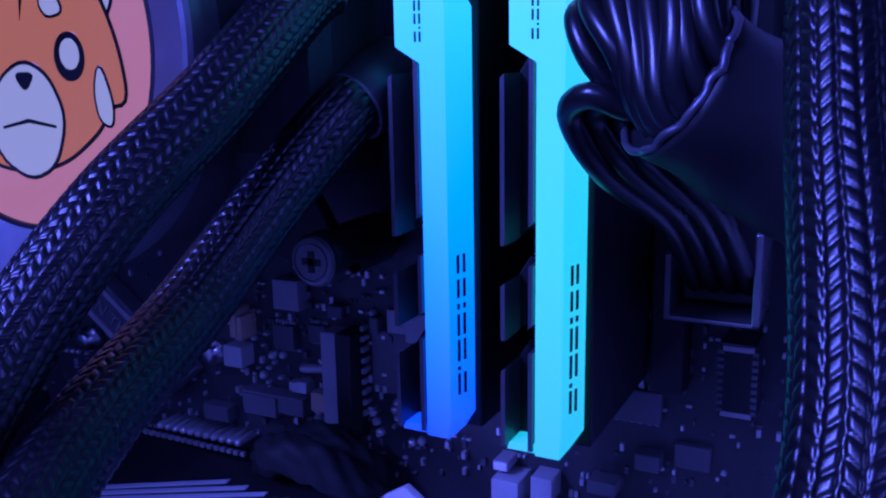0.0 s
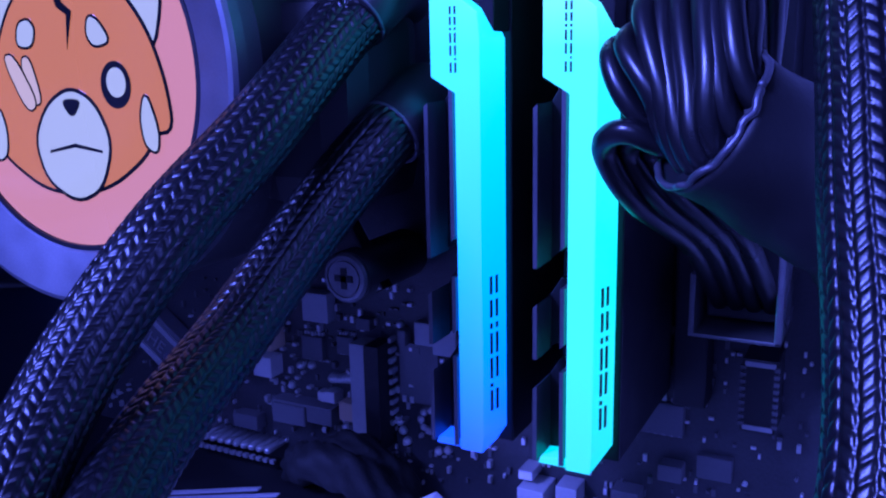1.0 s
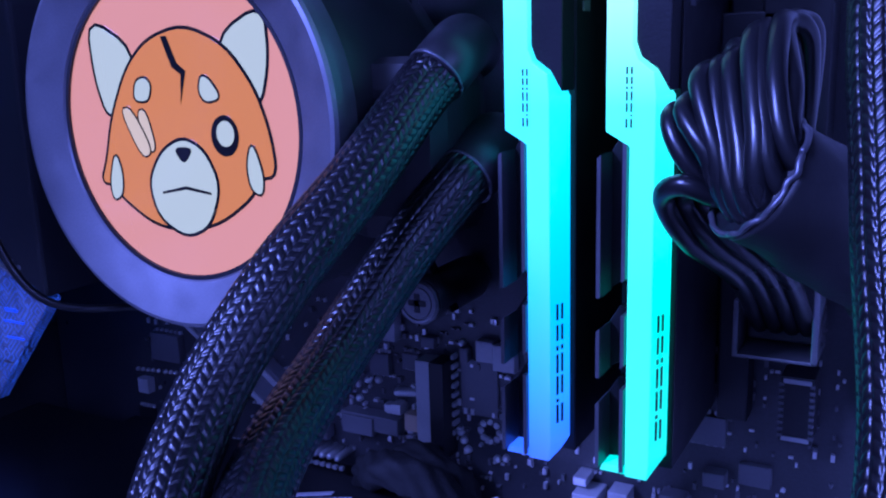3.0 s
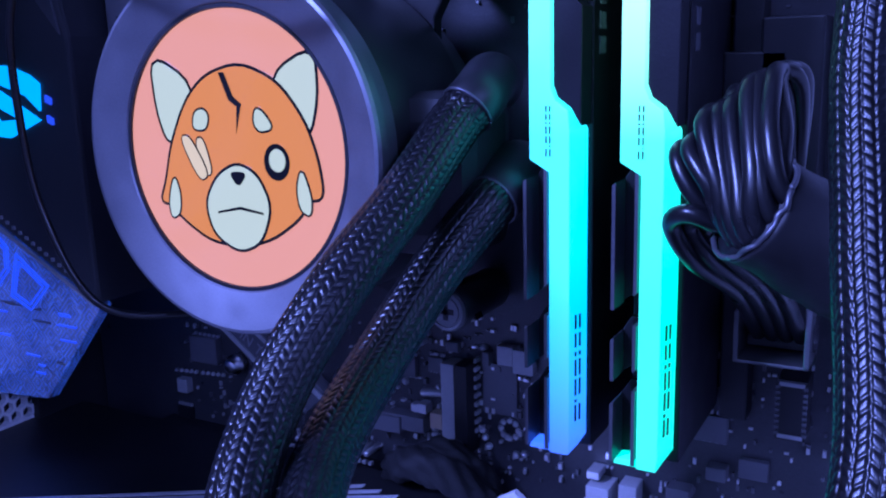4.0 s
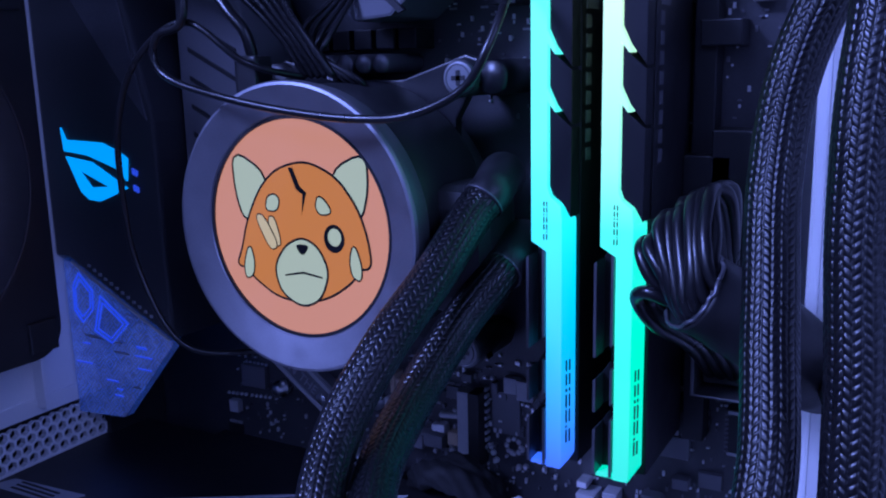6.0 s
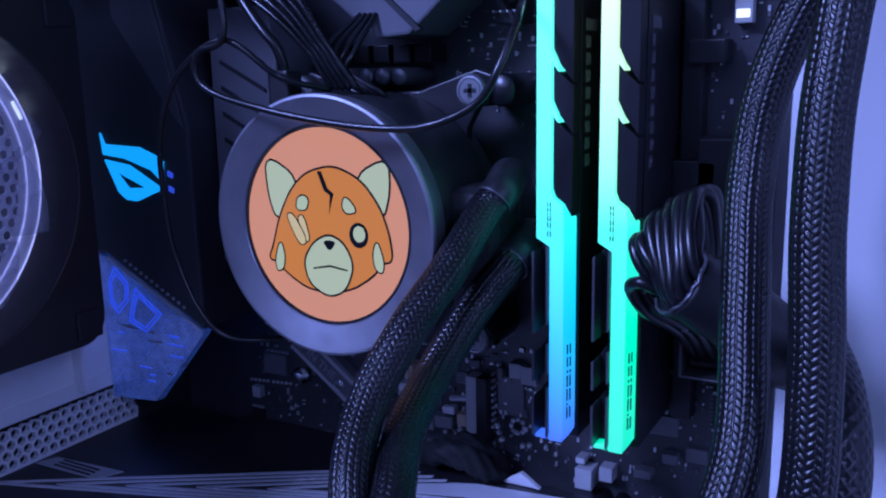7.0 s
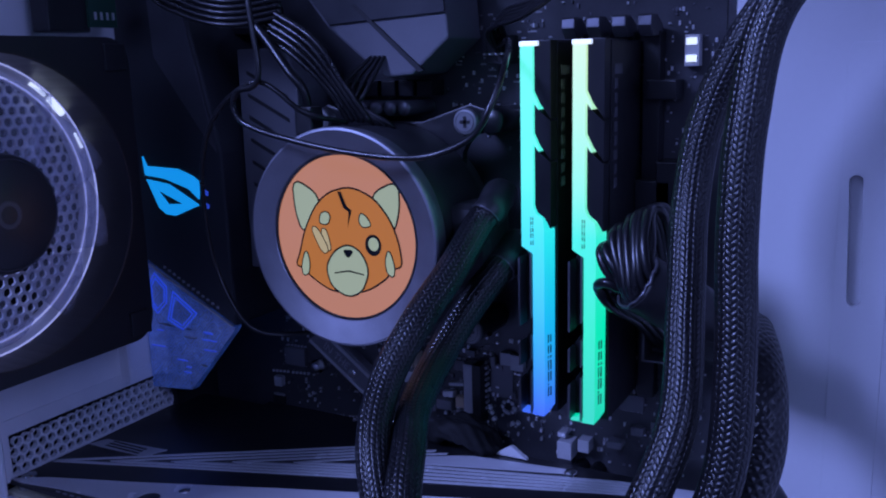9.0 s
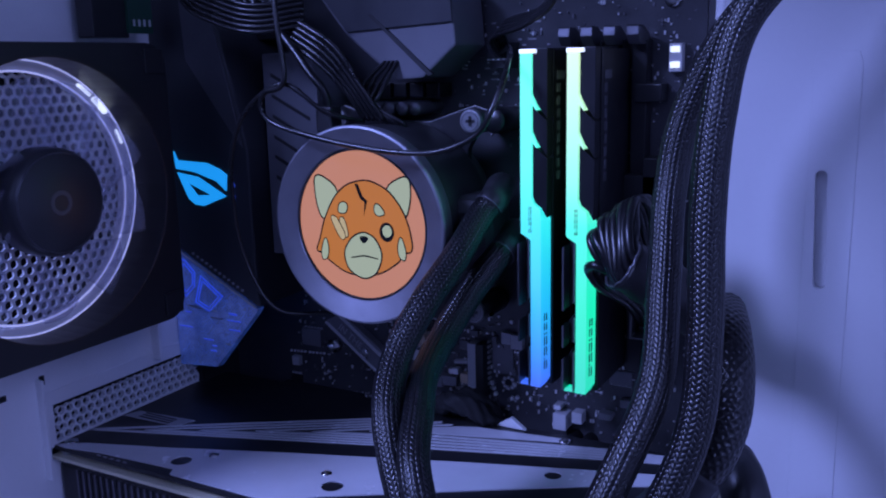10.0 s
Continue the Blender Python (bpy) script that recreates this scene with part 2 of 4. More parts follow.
def tube(name, pts, radius, material, parent=None, label="", around=12, step=0.003, relief=None):
    v, f = tube_mesh(pts, radius, around, step, relief)
    base = BASE[parent] if parent is not None else Vector((0, 0, 0))
    me = bpy.data.meshes.new(name)
    me.from_pydata((v - np.array(base)).tolist(), [], f)
    me.materials.append(material)
    me.shade_smooth()
    ob = new(name, me)
    if parent is not None:
        ob.parent = parent
    BASE[ob] = base
    return tagged(ob, label)


def hex_plate(u0, u1, v0, v1, cell, hole, d0, d1, axis="x", inside=None):
    """A plate punched with a honeycomb of holes, between d0 and d1 along axis."""
    bm = bmesh.new()

    def place(a, b, d):
        return {"x": (d, a, b), "y": (a, d, b), "z": (a, b, d)}[axis]
    R = cell / math.sqrt(3)
    rows = int((v1 - v0) / (1.5 * R)) + 1
    cols = int((u1 - u0) / cell) + 1
    for i in range(rows):
        for j in range(cols):
            cu, cv = u0 + (j + 0.5 * (i % 2)) * cell, v0 + i * 1.5 * R
            if cu > u1 or (inside is not None and not inside(cu, cv)):
                continue
            out = [(cu + R * math.sin(math.pi / 3 * k), cv + R * math.cos(math.pi / 3 * k)) for k in range(6)]
            inn = [(cu + hole * math.sin(math.pi / 3 * k), cv + hole * math.cos(math.pi / 3 * k)) for k in range(6)]
            vo = [bm.verts.new(place(a, b, d0)) for a, b in out]
            vi = [bm.verts.new(place(a, b, d0)) for a, b in inn]
            vb = [bm.verts.new(place(a, b, d1)) for a, b in inn]
            for k in range(6):
                m = (k + 1) % 6
                bm.faces.new((vo[k], vo[m], vi[m], vi[k]))
                bm.faces.new((vi[k], vi[m], vb[m], vb[k]))
    bmesh.ops.remove_doubles(bm, verts=bm.verts, dist=2e-5)
    return bm


def cross_screw(name, at, r, parent, axis="y"):
    """A round pan-head screw with a cross recess, facing -y (or +z)."""
    x, y, z = at
    if axis == "y":
        s = part(name, lathe([(0, y - 0.0014), (r * 0.68, y - 0.0014), (r * 0.70, y - 0.0011), (r * 0.76, y - 0.0011), (r * 0.78, y - 0.0014), (r * 0.90, y - 0.0013), (r, y - 0.0006), (r, y + 0.002)], (x, 0, z), "y", 40), DSTEEL, parent, "dark steel cross-head screw")
        for w, h in ((0.13, 0.42), (0.42, 0.13)):
            part("cross_slot", box(x - r * w, x + r * w, y - 0.0016, y - 0.0008, z - r * h, z + r * h), INK, s)
    return s


# ---- case and room ----
room = 1.6
part("floor", box(-room, room, -room, 0.9, -0.77, -0.75), WALLP)
part("ceiling", box(-room, room, -room, 0.9, 1.65, 1.67), WALLP)
part("wall_north", box(-room, room, 0.9, 0.92, -0.75, 1.65), WALLP)
part("wall_south", box(-room, room, -room - 0.02, -room, -0.75, 1.65), WALLP)
part("wall_west", box(-room - 0.02, -room, -room, 0.9, -0.75, 1.65), WALLP)
part("wall_east", box(room, room + 0.02, -room, 0.9, -0.75, 1.65), WALLP)
for ob in list(scene.collection.objects):
    if ob.name.startswith(("wall_", "floor", "ceiling")) and ob.type == "MESH":
        tagged(ob, "plain painted surface of the dim room", "room", kind="structure")
desk = thing("desk", (0, -0.1, -0.75), "dark wooden desk under the computer case", "desk")
part("tabletop", box(-0.7, 0.8, -0.6, 0.4, -0.04, -0.012, 0.003), DESKW, desk)
for x in (-0.66, 0.76):
    for y in (-0.56, 0.36):
        part("leg", box(x - 0.03, x + 0.03, y - 0.03, y + 0.03, -0.75, -0.04, 0.003), DESKW, desk)

case = thing("computer_case", (0.05, -0.08, -0.012), "white painted steel computer case with its side open", "computer case")
CW, CE, CT = -0.198, 0.30, 0.530
part("bottom_panel", box(CW, CE, -0.19, 0.02, -0.012, 0.0, 0.001), WHITE, case)
part("top_panel", box(CW, CE, -0.19, 0.02, CT, CT + 0.003, 0.001), WHITE, case)
slot = [(0.1035 + 0.0022 * math.cos(a), 0.3345 + 0.0022 * math.sin(a)) for a in [math.pi * k / 8 for k in range(9)]]
slot += [(0.1050 + 0.0022 * math.cos(a), 0.2935 + 0.0022 * math.sin(a)) for a in [math.pi + math.pi * k / 8 for k in range(9)]]
part("tray", box(CW, CE, 0.014, 0.016, 0, CT), WHITE, case)
part("cable_cover", extrude_poly([(0.066, 0.0), (0.2, 0.0), (0.2, CT), (0.066, CT)], -0.006, -0.002, "y", 0, [slot]), COVERW, case, "glossy white cable cover panel with one long slot")
part("raised_band", extrude_poly([(0.0985, 0.0), (0.1150, 0.0), (0.1150, 0.376), (0.1135, 0.380), (0.1000, 0.380), (0.0985, 0.376)], -0.00635, -0.0060, "y", 0.00012, [[(a, b) for a, b in slot]]), COVERW, case)
for k, (x, w) in enumerate(((0.1085, 0.0022), (0.1115, 0.0030), (0.1150, 0.0016))):
    part("printed_mark", extrude_poly([(x, 0.2010), (x + w, 0.2010 + 0.0012 * k), (x + w * 0.8, 0.2042 + 0.0006 * k), (x + w * 0.2, 0.2030)], -0.00665, -0.0060, "y"), INK, case, "small black printed mark")
part("slot_backing", box(0.098, 0.110, -0.0018, 0.0, 0.285, 0.342), WHITE, case)
part("cover_flange", box(0.0625, 0.066, -0.006, 0.014, 0.0, CT, 0.001), WHITE, case)
part("front_panel", box(CE, CE + 0.003, -0.19, 0.02, 0, CT), WHITE, case)
FY, FZ = -0.1375, 0.3300
fan_hole = circle(FY, FZ, 0.060, 48)
part("rear_panel", extrude_poly([(-0.205, 0.240), (0.014, 0.240), (0.014, CT), (-0.205, CT)], CW - 0.002, CW, "x", 0, [fan_hole]), WHITE, case)
part("rear_grille", hex_plate(FY - 0.058, FY + 0.058, FZ - 0.058, FZ + 0.058, 0.0046, 0.0019, -0.1800, -0.1812, "x", lambda a, b: (a - FY) ** 2 + (b - FZ) ** 2 < 0.0530 ** 2), WHITE, case, "white honeycomb fan grille")
# Added black sheet, standing in for the darkness behind the rear holes.
part("rear_dark_sheet", box(CW - 0.03, CW - 0.028, -0.205, 0.014, 0.0, CT), BLACK, case)
part("rear_lower_panel", extrude_poly([(-0.205, 0.0), (0.014, 0.0), (0.014, 0.240), (-0.205, 0.240)], CW - 0.002, CW, "x", 0, [[(-0.121, 0.2075), (-0.022, 0.2075), (-0.022, 0.2395), (-0.121, 0.2395)]]), WHITE, case)
part("port_shield", box(CW, CW + 0.0035, -0.0365, 0.0135, 0.2400, 0.4100, 0.0004), BLACK, case, "black port shield")
part("port_shield", box(CW, CW + 0.0035, -0.0285, 0.0135, 0.1900, 0.2400, 0.0004), BLACK, case)
part("panel_fold", box(CW, CW + 0.006, -0.0585, -0.0565, 0.236, 0.262, 0.0005), WHITE, case)
part("panel_notch", box(CW, CW + 0.0004, -0.1230, -0.1205, 0.2435, 0.2480), INK, case, "dark notch in the panel")
part("panel_notch", box(CW, CW + 0.0004, -0.1480, -0.1395, 0.2425, 0.2452, 0.0001), INK, case)
part("bracket_lip", box(CW, CW + 0.004, -0.1250, -0.1235, 0.2, 0.247, 0.0004), WHITE, case)
part("slot_cover", hex_plate(-0.1165, -0.026, 0.2175, 0.2315, 0.0045, 0.0020, CW + 0.001, CW - 0.0015, "x"), WHITE, case, "white perforated expansion slot cover")
part("slot_cover_rim", extrude_poly([(-0.121, 0.2135), (-0.022, 0.2135), (-0.022, 0.2395), (-0.121, 0.2395)], CW - 0.001, CW + 0.0006, "x", 0, [[(-0.1180, 0.2155), (-0.0245, 0.2155), (-0.0245, 0.2330), (-0.1180, 0.2330)]]), WHITE, case)

# ---- rear fan ----
fan = thing("case_fan", (-0.175, FY, FZ - 0.06), "black case fan with clear blades and frosted light ring", "fan")
FX0, FX1 = CW + 0.0005, -0.152


def rounded_square(cx, cy, h, r, n=6):
    out = []
    for qx, qy, a0 in ((1, 1, 0), (-1, 1, 90), (-1, -1, 180), (1, -1, 270)):
        for k in range(n + 1):
            a = radians(a0 + 90 * k / n)
            out.append((cx + qx * (h - r) + r * math.cos(a), cy + qy * (h - r) + r * math.sin(a)))
    return out


part("frame", extrude_poly(rounded_square(FY, FZ, 0.060, 0.010), FX0, FX1, "x", 0.0006, [circle(FY, FZ, 0.0545, 64)]), BLACK, fan)
part("light_ring", lathe([(0.0546, FX0 + 0.024), (0.0540, FX0 + 0.0262), (0.0500, FX0 + 0.0250), (0.0494, FX0 + 0.0235), (0.0498, FX0 + 0.0205)], (0, FY, FZ), "x", 96, False), FROST, fan, "frosted white light ring", True)
for r, x in ((0.0543, 0.0263), (0.0497, 0.0252)):
    part("ring_edge", lathe([(r - 0.0004, FX0 + x), (r, FX0 + x + 0.0004), (r + 0.0004, FX0 + x)], (0, FY, FZ), "x", 96, False), RIMGLOW, fan, "faintly lit edge of the ring", True)
hub = part("hub", lathe([(0, FX1 + 0.001), (0.0185, FX1 + 0.001), (0.0202, FX1 + 0.0), (0.0210, FX1 - 0.002), (0.0210, FX1 - 0.011), (0, FX1 - 0.011)], (0, FY, FZ), "x", 64), SHROUD, fan, "", True)
part("hub_line", lathe([(0.0188, FX1 + 0.0008), (0.0190, FX1 + 0.0015), (0.0193, FX1 + 0.0008)], (0, FY, FZ), "x", 64, False), GUNM, hub)
part("hub_badge", lathe([(0.0030, FX1 + 0.0008), (0.0034, FX1 + 0.0012), (0.0046, FX1 + 0.0012), (0.0050, FX1 + 0.0008)], (0, FY, FZ), "x", 32, False), DIM, hub)
for k in range(9):
    a0 = 2 * math.pi * k / 9
    bm = bmesh.new()
    grid = []
    for i in range(9):
        r = 0.0205 + 0.0265 * i / 8
        row = []
        for j in range(7):
            a = a0 + 0.30 * i / 8 + (0.60 * j / 6)
            row.append(bm.verts.new((FX1 - 0.003 - 0.014 * j / 6 + 0.002 * math.sin(3 * j / 6), FY + r * math.cos(a), FZ + r * math.sin(a))))
        grid.append(row)
    for i in range(8):
        for j in range(6):
            bm.faces.new((grid[i][j], grid[i + 1][j], grid[i + 1][j + 1], grid[i][j + 1]))
    bmesh.ops.solidify(bm, geom=list(bm.faces), thickness=0.0010)
    part("blade", bm, CLEAR, fan, "clear plastic blade" if k == 0 else "", True)
# Bright glints on the ring, put in as short glowing arcs.
for a0, a1, r in ((20, 27, 0.0006), (37, 46, 0.0013), (48, 56, 0.0008)):
    arc = [(FX0 + 0.0262, FY + 0.0526 * math.cos(radians(a0 + (a1 - a0) * k / 6)), FZ + 0.0526 * math.sin(radians(a0 + (a1 - a0) * k / 6))) for k in range(7)]
    tube("ring_glint", arc, r, LEDW, fan, "bright white glint on the light ring", 8, 0.001)
for sy in (-1, 1):
    for sz in (-1, 1):
        part("corner_pad", box(FX1 - 0.0005, FX1 + 0.0012, FY + sy * 0.0525 - 0.005, FY + sy * 0.0525 + 0.005, FZ + sz * 0.0525 - 0.005, FZ + sz * 0.0525 + 0.005, 0.0005), RUBBER, fan)

# ---- motherboard ----
board = thing("motherboard", (-0.066, 0.002, 0.09), "black motherboard with dark heatsinks and small components", "motherboard")
part("circuit_board", box(-0.1940, 0.0585, 0.0, 0.0016, 0.09, 0.412, 0.0003), PCB, board)
for x, z in ((-0.15, 0.15), (0.045, 0.15), (-0.15, 0.40), (0.0449, 0.4015)):
    part("mount_screw", lathe([(0, -0.0022), (0.0022, -0.002), (0.0032, -0.001), (0.0034, 0.0), (0.0034, 0.014)], (x, 0, z), "y", 24), STEEL, board, "", True)
PITCH = 0.0094
for k in range(4):
    x = 0.0057 + k * PITCH
    s = part("memory_slot", box(x - 0.0032, x + 0.0032, -0.0075, 0.0, 0.2478, 0.3862, 0.0005), BLACK, board)
    part("latch", extrude_poly([(-0.002, 0.3845), (-0.014, 0.3845), (-0.0175, 0.3880), (-0.0170, 0.3915), (-0.009, 0.3915), (-0.002, 0.3885)], x - 0.0025, x + 0.0025, "x", 0.0004), GUNM, s, "dark grey plastic latch")
    for j in range(5):
        part("latch_rib", box(x - 0.0024, x + 0.0024, -0.0172 + 0.0016 * j, -0.0164 + 0.0016 * j, 0.3913, 0.3919), BLACK, s)

# cover over the rear connectors
part("connector_cover", extrude_poly([(-0.1975, 0.412), (-0.157, 0.412), (-0.1400, 0.3420), (-0.1395, 0.2655), (-0.1905, 0.2915), (-0.1975, 0.2915)], -0.043, -0.001, "y", 0.0012), SHROUD, board, "black angular connector cover with lit emblem")
part("cover_facet", extrude_poly([(-0.1755, 0.4115), (-0.1585, 0.4115), (-0.1425, 0.3425), (-0.1500, 0.3510), (-0.1740, 0.3830)], -0.0436, -0.0428, "y", 0.0002), GUNM, board)
part("cover_seam", extrude_poly([(-0.1893, 0.2893), (-0.1415, 0.2650), (-0.1412, 0.2657), (-0.1890, 0.2902)], -0.0434, -0.0425, "y"), GREYP, board)
part("emblem", extrude_poly([(-0.1865, 0.3397), (-0.1843, 0.3353), (-0.1657, 0.3346), (-0.1575, 0.3318), (-0.1535, 0.3294), (-0.1545, 0.3217), (-0.1600, 0.3260), (-0.1736, 0.3300), (-0.1856, 0.3312)], -0.0438, -0.0428, "y"), GLOW, board, "plain glowing blue emblem shape")
part("emblem", extrude_poly([(-0.1850, 0.3293), (-0.1718, 0.3276), (-0.1547, 0.3190), (-0.1690, 0.3137), (-0.1745, 0.3140), (-0.1786, 0.3167)], -0.0438, -0.0428, "y", 0, [[(-0.1790, 0.3248), (-0.1730, 0.3185), (-0.1640, 0.3192)]]), GLOW, board)
for x, z in ((-0.1515, 0.3262), (-0.1515, 0.3205)):
    part("emblem_dot", extrude_poly([(x, z), (x + 0.0022, z - 0.001), (x + 0.0020, z - 0.0028), (x, z - 0.0020)], -0.0438, -0.0428, "y"), GLOWB, board)
for k in range(12):
    d = k / 12
    part("printed_mark", box(-0.1800 + 0.033 * d, -0.1786 + 0.033 * d, -0.0434, -0.0428, 0.2885 - 0.0172 * d, 0.2896 - 0.0172 * d), PRINT, board)
# mirrored lower plate of the cover
part("mirror_plate", extrude_poly([(-0.1970, 0.2895), (-0.1895, 0.2880), (-0.1420, 0.2640), (-0.1440, 0.2610), (-0.1715, 0.2300), (-0.1970, 0.2280)], -0.0405, -0.036, "y", 0.0004), MIRRORB, board, "blue tinted mirror acrylic plate with line pattern")


def outline(pts, w):
    cx, cz = sum(p[0] for p in pts) / len(pts), sum(p[1] for p in pts) / len(pts)
    return [(cx + (x - cx) * w, cz + (z - cz) * w) for x, z in pts]


for pts in ([(-0.1890, 0.2852), (-0.1819, 0.2790), (-0.1827, 0.2710), (-0.1891, 0.2653), (-0.1933, 0.2699), (-0.1927, 0.2799)], [(-0.1782, 0.2774), (-0.1641, 0.2680), (-0.1738, 0.2591), (-0.1831, 0.2630)]):
    part("line_pattern", extrude_poly(pts, -0.0411, -0.0403, "y", 0, [outline(pts, 0.93)]), GLOWB, board, "thin blue line figure")
    part("line_pattern", extrude_poly(outline(pts, 0.76), -0.0411, -0.0403, "y", 0, [outline(pts, 0.71)]), GLOWB, board)
random.seed(5)
for k in range(14):
    x, z = random.uniform(-0.196, -0.160), random.uniform(0.238, 0.262)
    part("line_pattern", box(x, x + random.uniform(0.003, 0.009), -0.0410, -0.0403, z, z + 0.0005), GLOWB if k % 3 else PRINT, board)
# heatsinks round the socket
part("upper_heatsink", extrude_poly([(-0.106, 0.4105), (-0.0905, 0.3915), (-0.0655, 0.3720), (-0.0525, 0.3730), (-0.0365, 0.3862), (-0.0385, 0.4105)], -0.030, -0.002, "y", 0.0010), HEATS, board, "dark grey angular heatsink with diagonal grooves")
# The case top's shade on the heatsink, put in as a darker plate.
part("heatsink_shade", extrude_poly([(-0.104, 0.4105), (-0.0895, 0.3930), (-0.0375, 0.3955), (-0.0385, 0.4105)], -0.0312, -0.0298, "y", 0.0003), SHROUD, board)
part("groove", extrude_poly([(-0.0785, 0.4000), (-0.0765, 0.4000), (-0.0470, 0.3745), (-0.0490, 0.3738)], -0.0316, -0.0296, "y"), INK, board)
part("side_heatsink", extrude_poly([(-0.139, 0.3850), (-0.112, 0.3850), (-0.108, 0.3700), (-0.108, 0.2900), (-0.139, 0.2900)], -0.030, -0.002, "y", 0.0008), HEATS, board, "grey slotted heatsink beside the pump")
for k in range(9):
    z = 0.372 - 0.0095 * k
    part("groove", extrude_poly([(-0.134, z + 0.004), (-0.134, z + 0.0025), (-0.113, z - 0.008), (-0.113, z - 0.0065)], -0.0306, -0.0290, "y"), INK, board)
part("power_connector", box(-0.160, -0.136, -0.016, 0, 0.392, 0.404, 0.0006), BLACK, board)
for k in range(4):
    part("connector_cell", box(-0.1585 + 0.0056 * k, -0.1540 + 0.0056 * k, -0.0165, -0.0155, 0.3945, 0.4015), DSTEEL, board)
# round chokes and capacitors above the pump
for k in range(5):
    part("capacitor", lathe([(0, -0.0215), (0.0026, -0.0215), (0.0030, -0.0208), (0.0030, -0.0010), (0.0030, 0)], (-0.0895 + 0.0068 * k, 0, 0.3595), "y", 24), GUNM, board, "dark cylindrical capacitor", True)
for k in range(6):
    part("choke", box(-0.104 + 0.0085 * k, -0.0972 + 0.0085 * k, -0.012, 0, 0.3640, 0.3705, 0.0006), ANOD, board)
# connectors at the upper edge of the board
part("fan_header", box(-0.0310, -0.0215, -0.010, 0, 0.3760, 0.3870, 0.0004), BLACK, board)
for k in range(4):
    part("header_pin", box(-0.0303 + 0.0025 * k, -0.0297 + 0.0025 * k, -0.0135, -0.0095, 0.3795, 0.3802), TIN, board)
part("lit_header", box(0.0450, 0.0502, -0.005, 0, 0.3735, 0.3845, 0.0003), GREYP, board)
for z in (0.3750, 0.3810):
    part("lit_window", box(0.0456, 0.0494, -0.0056, -0.0048, z, z + 0.0024, 0.0002), LEDW, board, "small lit status window")
part("port_block", box(0.0330, 0.0440, -0.011, 0, 0.3620, 0.3690, 0.0005), BLACK, board)
part("port_block", box(0.0300, 0.0430, -0.013, 0, 0.3130, 0.3330, 0.0005), BLACK, board)
part("power_socket", box(0.0375, 0.0500, -0.013, 0, 0.2685, 0.3400, 0.0006), BLACK, board, "black main power socket")
for (x0, x1, z0, z1) in ((0.0358, 0.0368, 0.2668, 0.2780), (0.0503, 0.0515, 0.2665, 0.2825), (0.0358, 0.0515, 0.2665, 0.2672)):
    part("socket_shield", box(x0, x1, -0.020, -0.004, z0, z1, 0.0002), STEEL if x0 > 0.05 else DSTEEL, board, "thin bright metal shield")
hd = part("header_block", box(0.0438, 0.0504, -0.009, 0, 0.2455, 0.2600, 0.0004), BLACK, board)
for z in (0.2460, 0.2586):
    part("header_end", box(0.0444, 0.0498, -0.0093, -0.0088, z, z + 0.0009), PRINT, hd)
for j in range(9):
    for x in (0.0441, 0.0501):
        part("header_pin", box(x - 0.0005, x + 0.0005, -0.0094, -0.0088, 0.2468 + 0.0014 * j, 0.2475 + 0.0014 * j), DIM, hd)
# storage slots and pale chips below the memory
part("storage_slot", box(-0.0462, -0.0415, -0.0060, 0, 0.2245, 0.2495, 0.0003), GREYP, board, "pale grey card slot edge")
part("storage_slot", box(-0.0413, -0.0372, -0.0075, 0, 0.2235, 0.2500, 0.0003), INK, board)
for x, z, w, h, d, m in ((-0.0275, 0.2532, 0.0048, 0.0055, 0.003, GREYP), (-0.0222, 0.2520, 0.0060, 0.0068, 0.003, GREYP), (-0.0493, 0.2306, 0.0040, 0.0048, 0.004, CERAM), (-0.0571, 0.2564, 0.0074, 0.0074, 0.004, GREYP),
                         (-0.0722, 0.2480, 0.0018, 0.0072, 0.006, CERAM), (-0.0702, 0.2470, 0.0014, 0.0062, 0.006, CERAM), (-0.0737, 0.2390, 0.0058, 0.0054, 0.005, GREYP), (-0.0622, 0.2286, 0.0185, 0.0046, 0.005, CHIPG),
                         (-0.0570, 0.2330, 0.0026, 0.0024, 0.003, TIN), (-0.0540, 0.2336, 0.0030, 0.0030, 0.004, TIN), (-0.0500, 0.2470, 0.0050, 0.0046, 0.002, CHIPG), (-0.0600, 0.2450, 0.0062, 0.0062, 0.002, CHIPG),
                         (-0.0300, 0.2425, 0.0105, 0.0150, 0.0012, CHIPG), (0.0009, 0.2191, 0.0062, 0.0075, 0.008, GREYP), (0.0084, 0.2215, 0.0048, 0.0052, 0.006, GREYP), (-0.0010, 0.2250, 0.0034, 0.0022, 0.006, TIN),
                         (-0.1514, 0.2246, 0.0046, 0.0050, 0.003, GREYP), (-0.1180, 0.2450, 0.006, 0.006, 0.003, CHIPG), (-0.1400, 0.2390, 0.012, 0.009, 0.003, CHIPG), (0.0270, 0.2420, 0.010, 0.007, 0.002, CHIPG), (0.0385, 0.2330, 0.007, 0.005, 0.002, CHIPG)):
    part("chip", box(x - w / 2, x + w / 2, -d, 0, z - h / 2, z + h / 2, 0.0003), m, board)
for x, z, w, h in ((-0.0500, 0.2470, 0.0050, 0.0046), (-0.0600, 0.2450, 0.0062, 0.0062), (0.0270, 0.2420, 0.010, 0.007), (-0.1400, 0.2390, 0.012, 0.009)):
    for k in range(6):
        for sz in (-1, 1):
            part("chip_pin", box(x - w / 2 + w * (k + 0.25) / 6, x - w / 2 + w * (k + 0.70) / 6, -0.0008, 0, z + sz * h / 2 - 0.0005, z + sz * h / 2 + 0.0008), TIN, board)
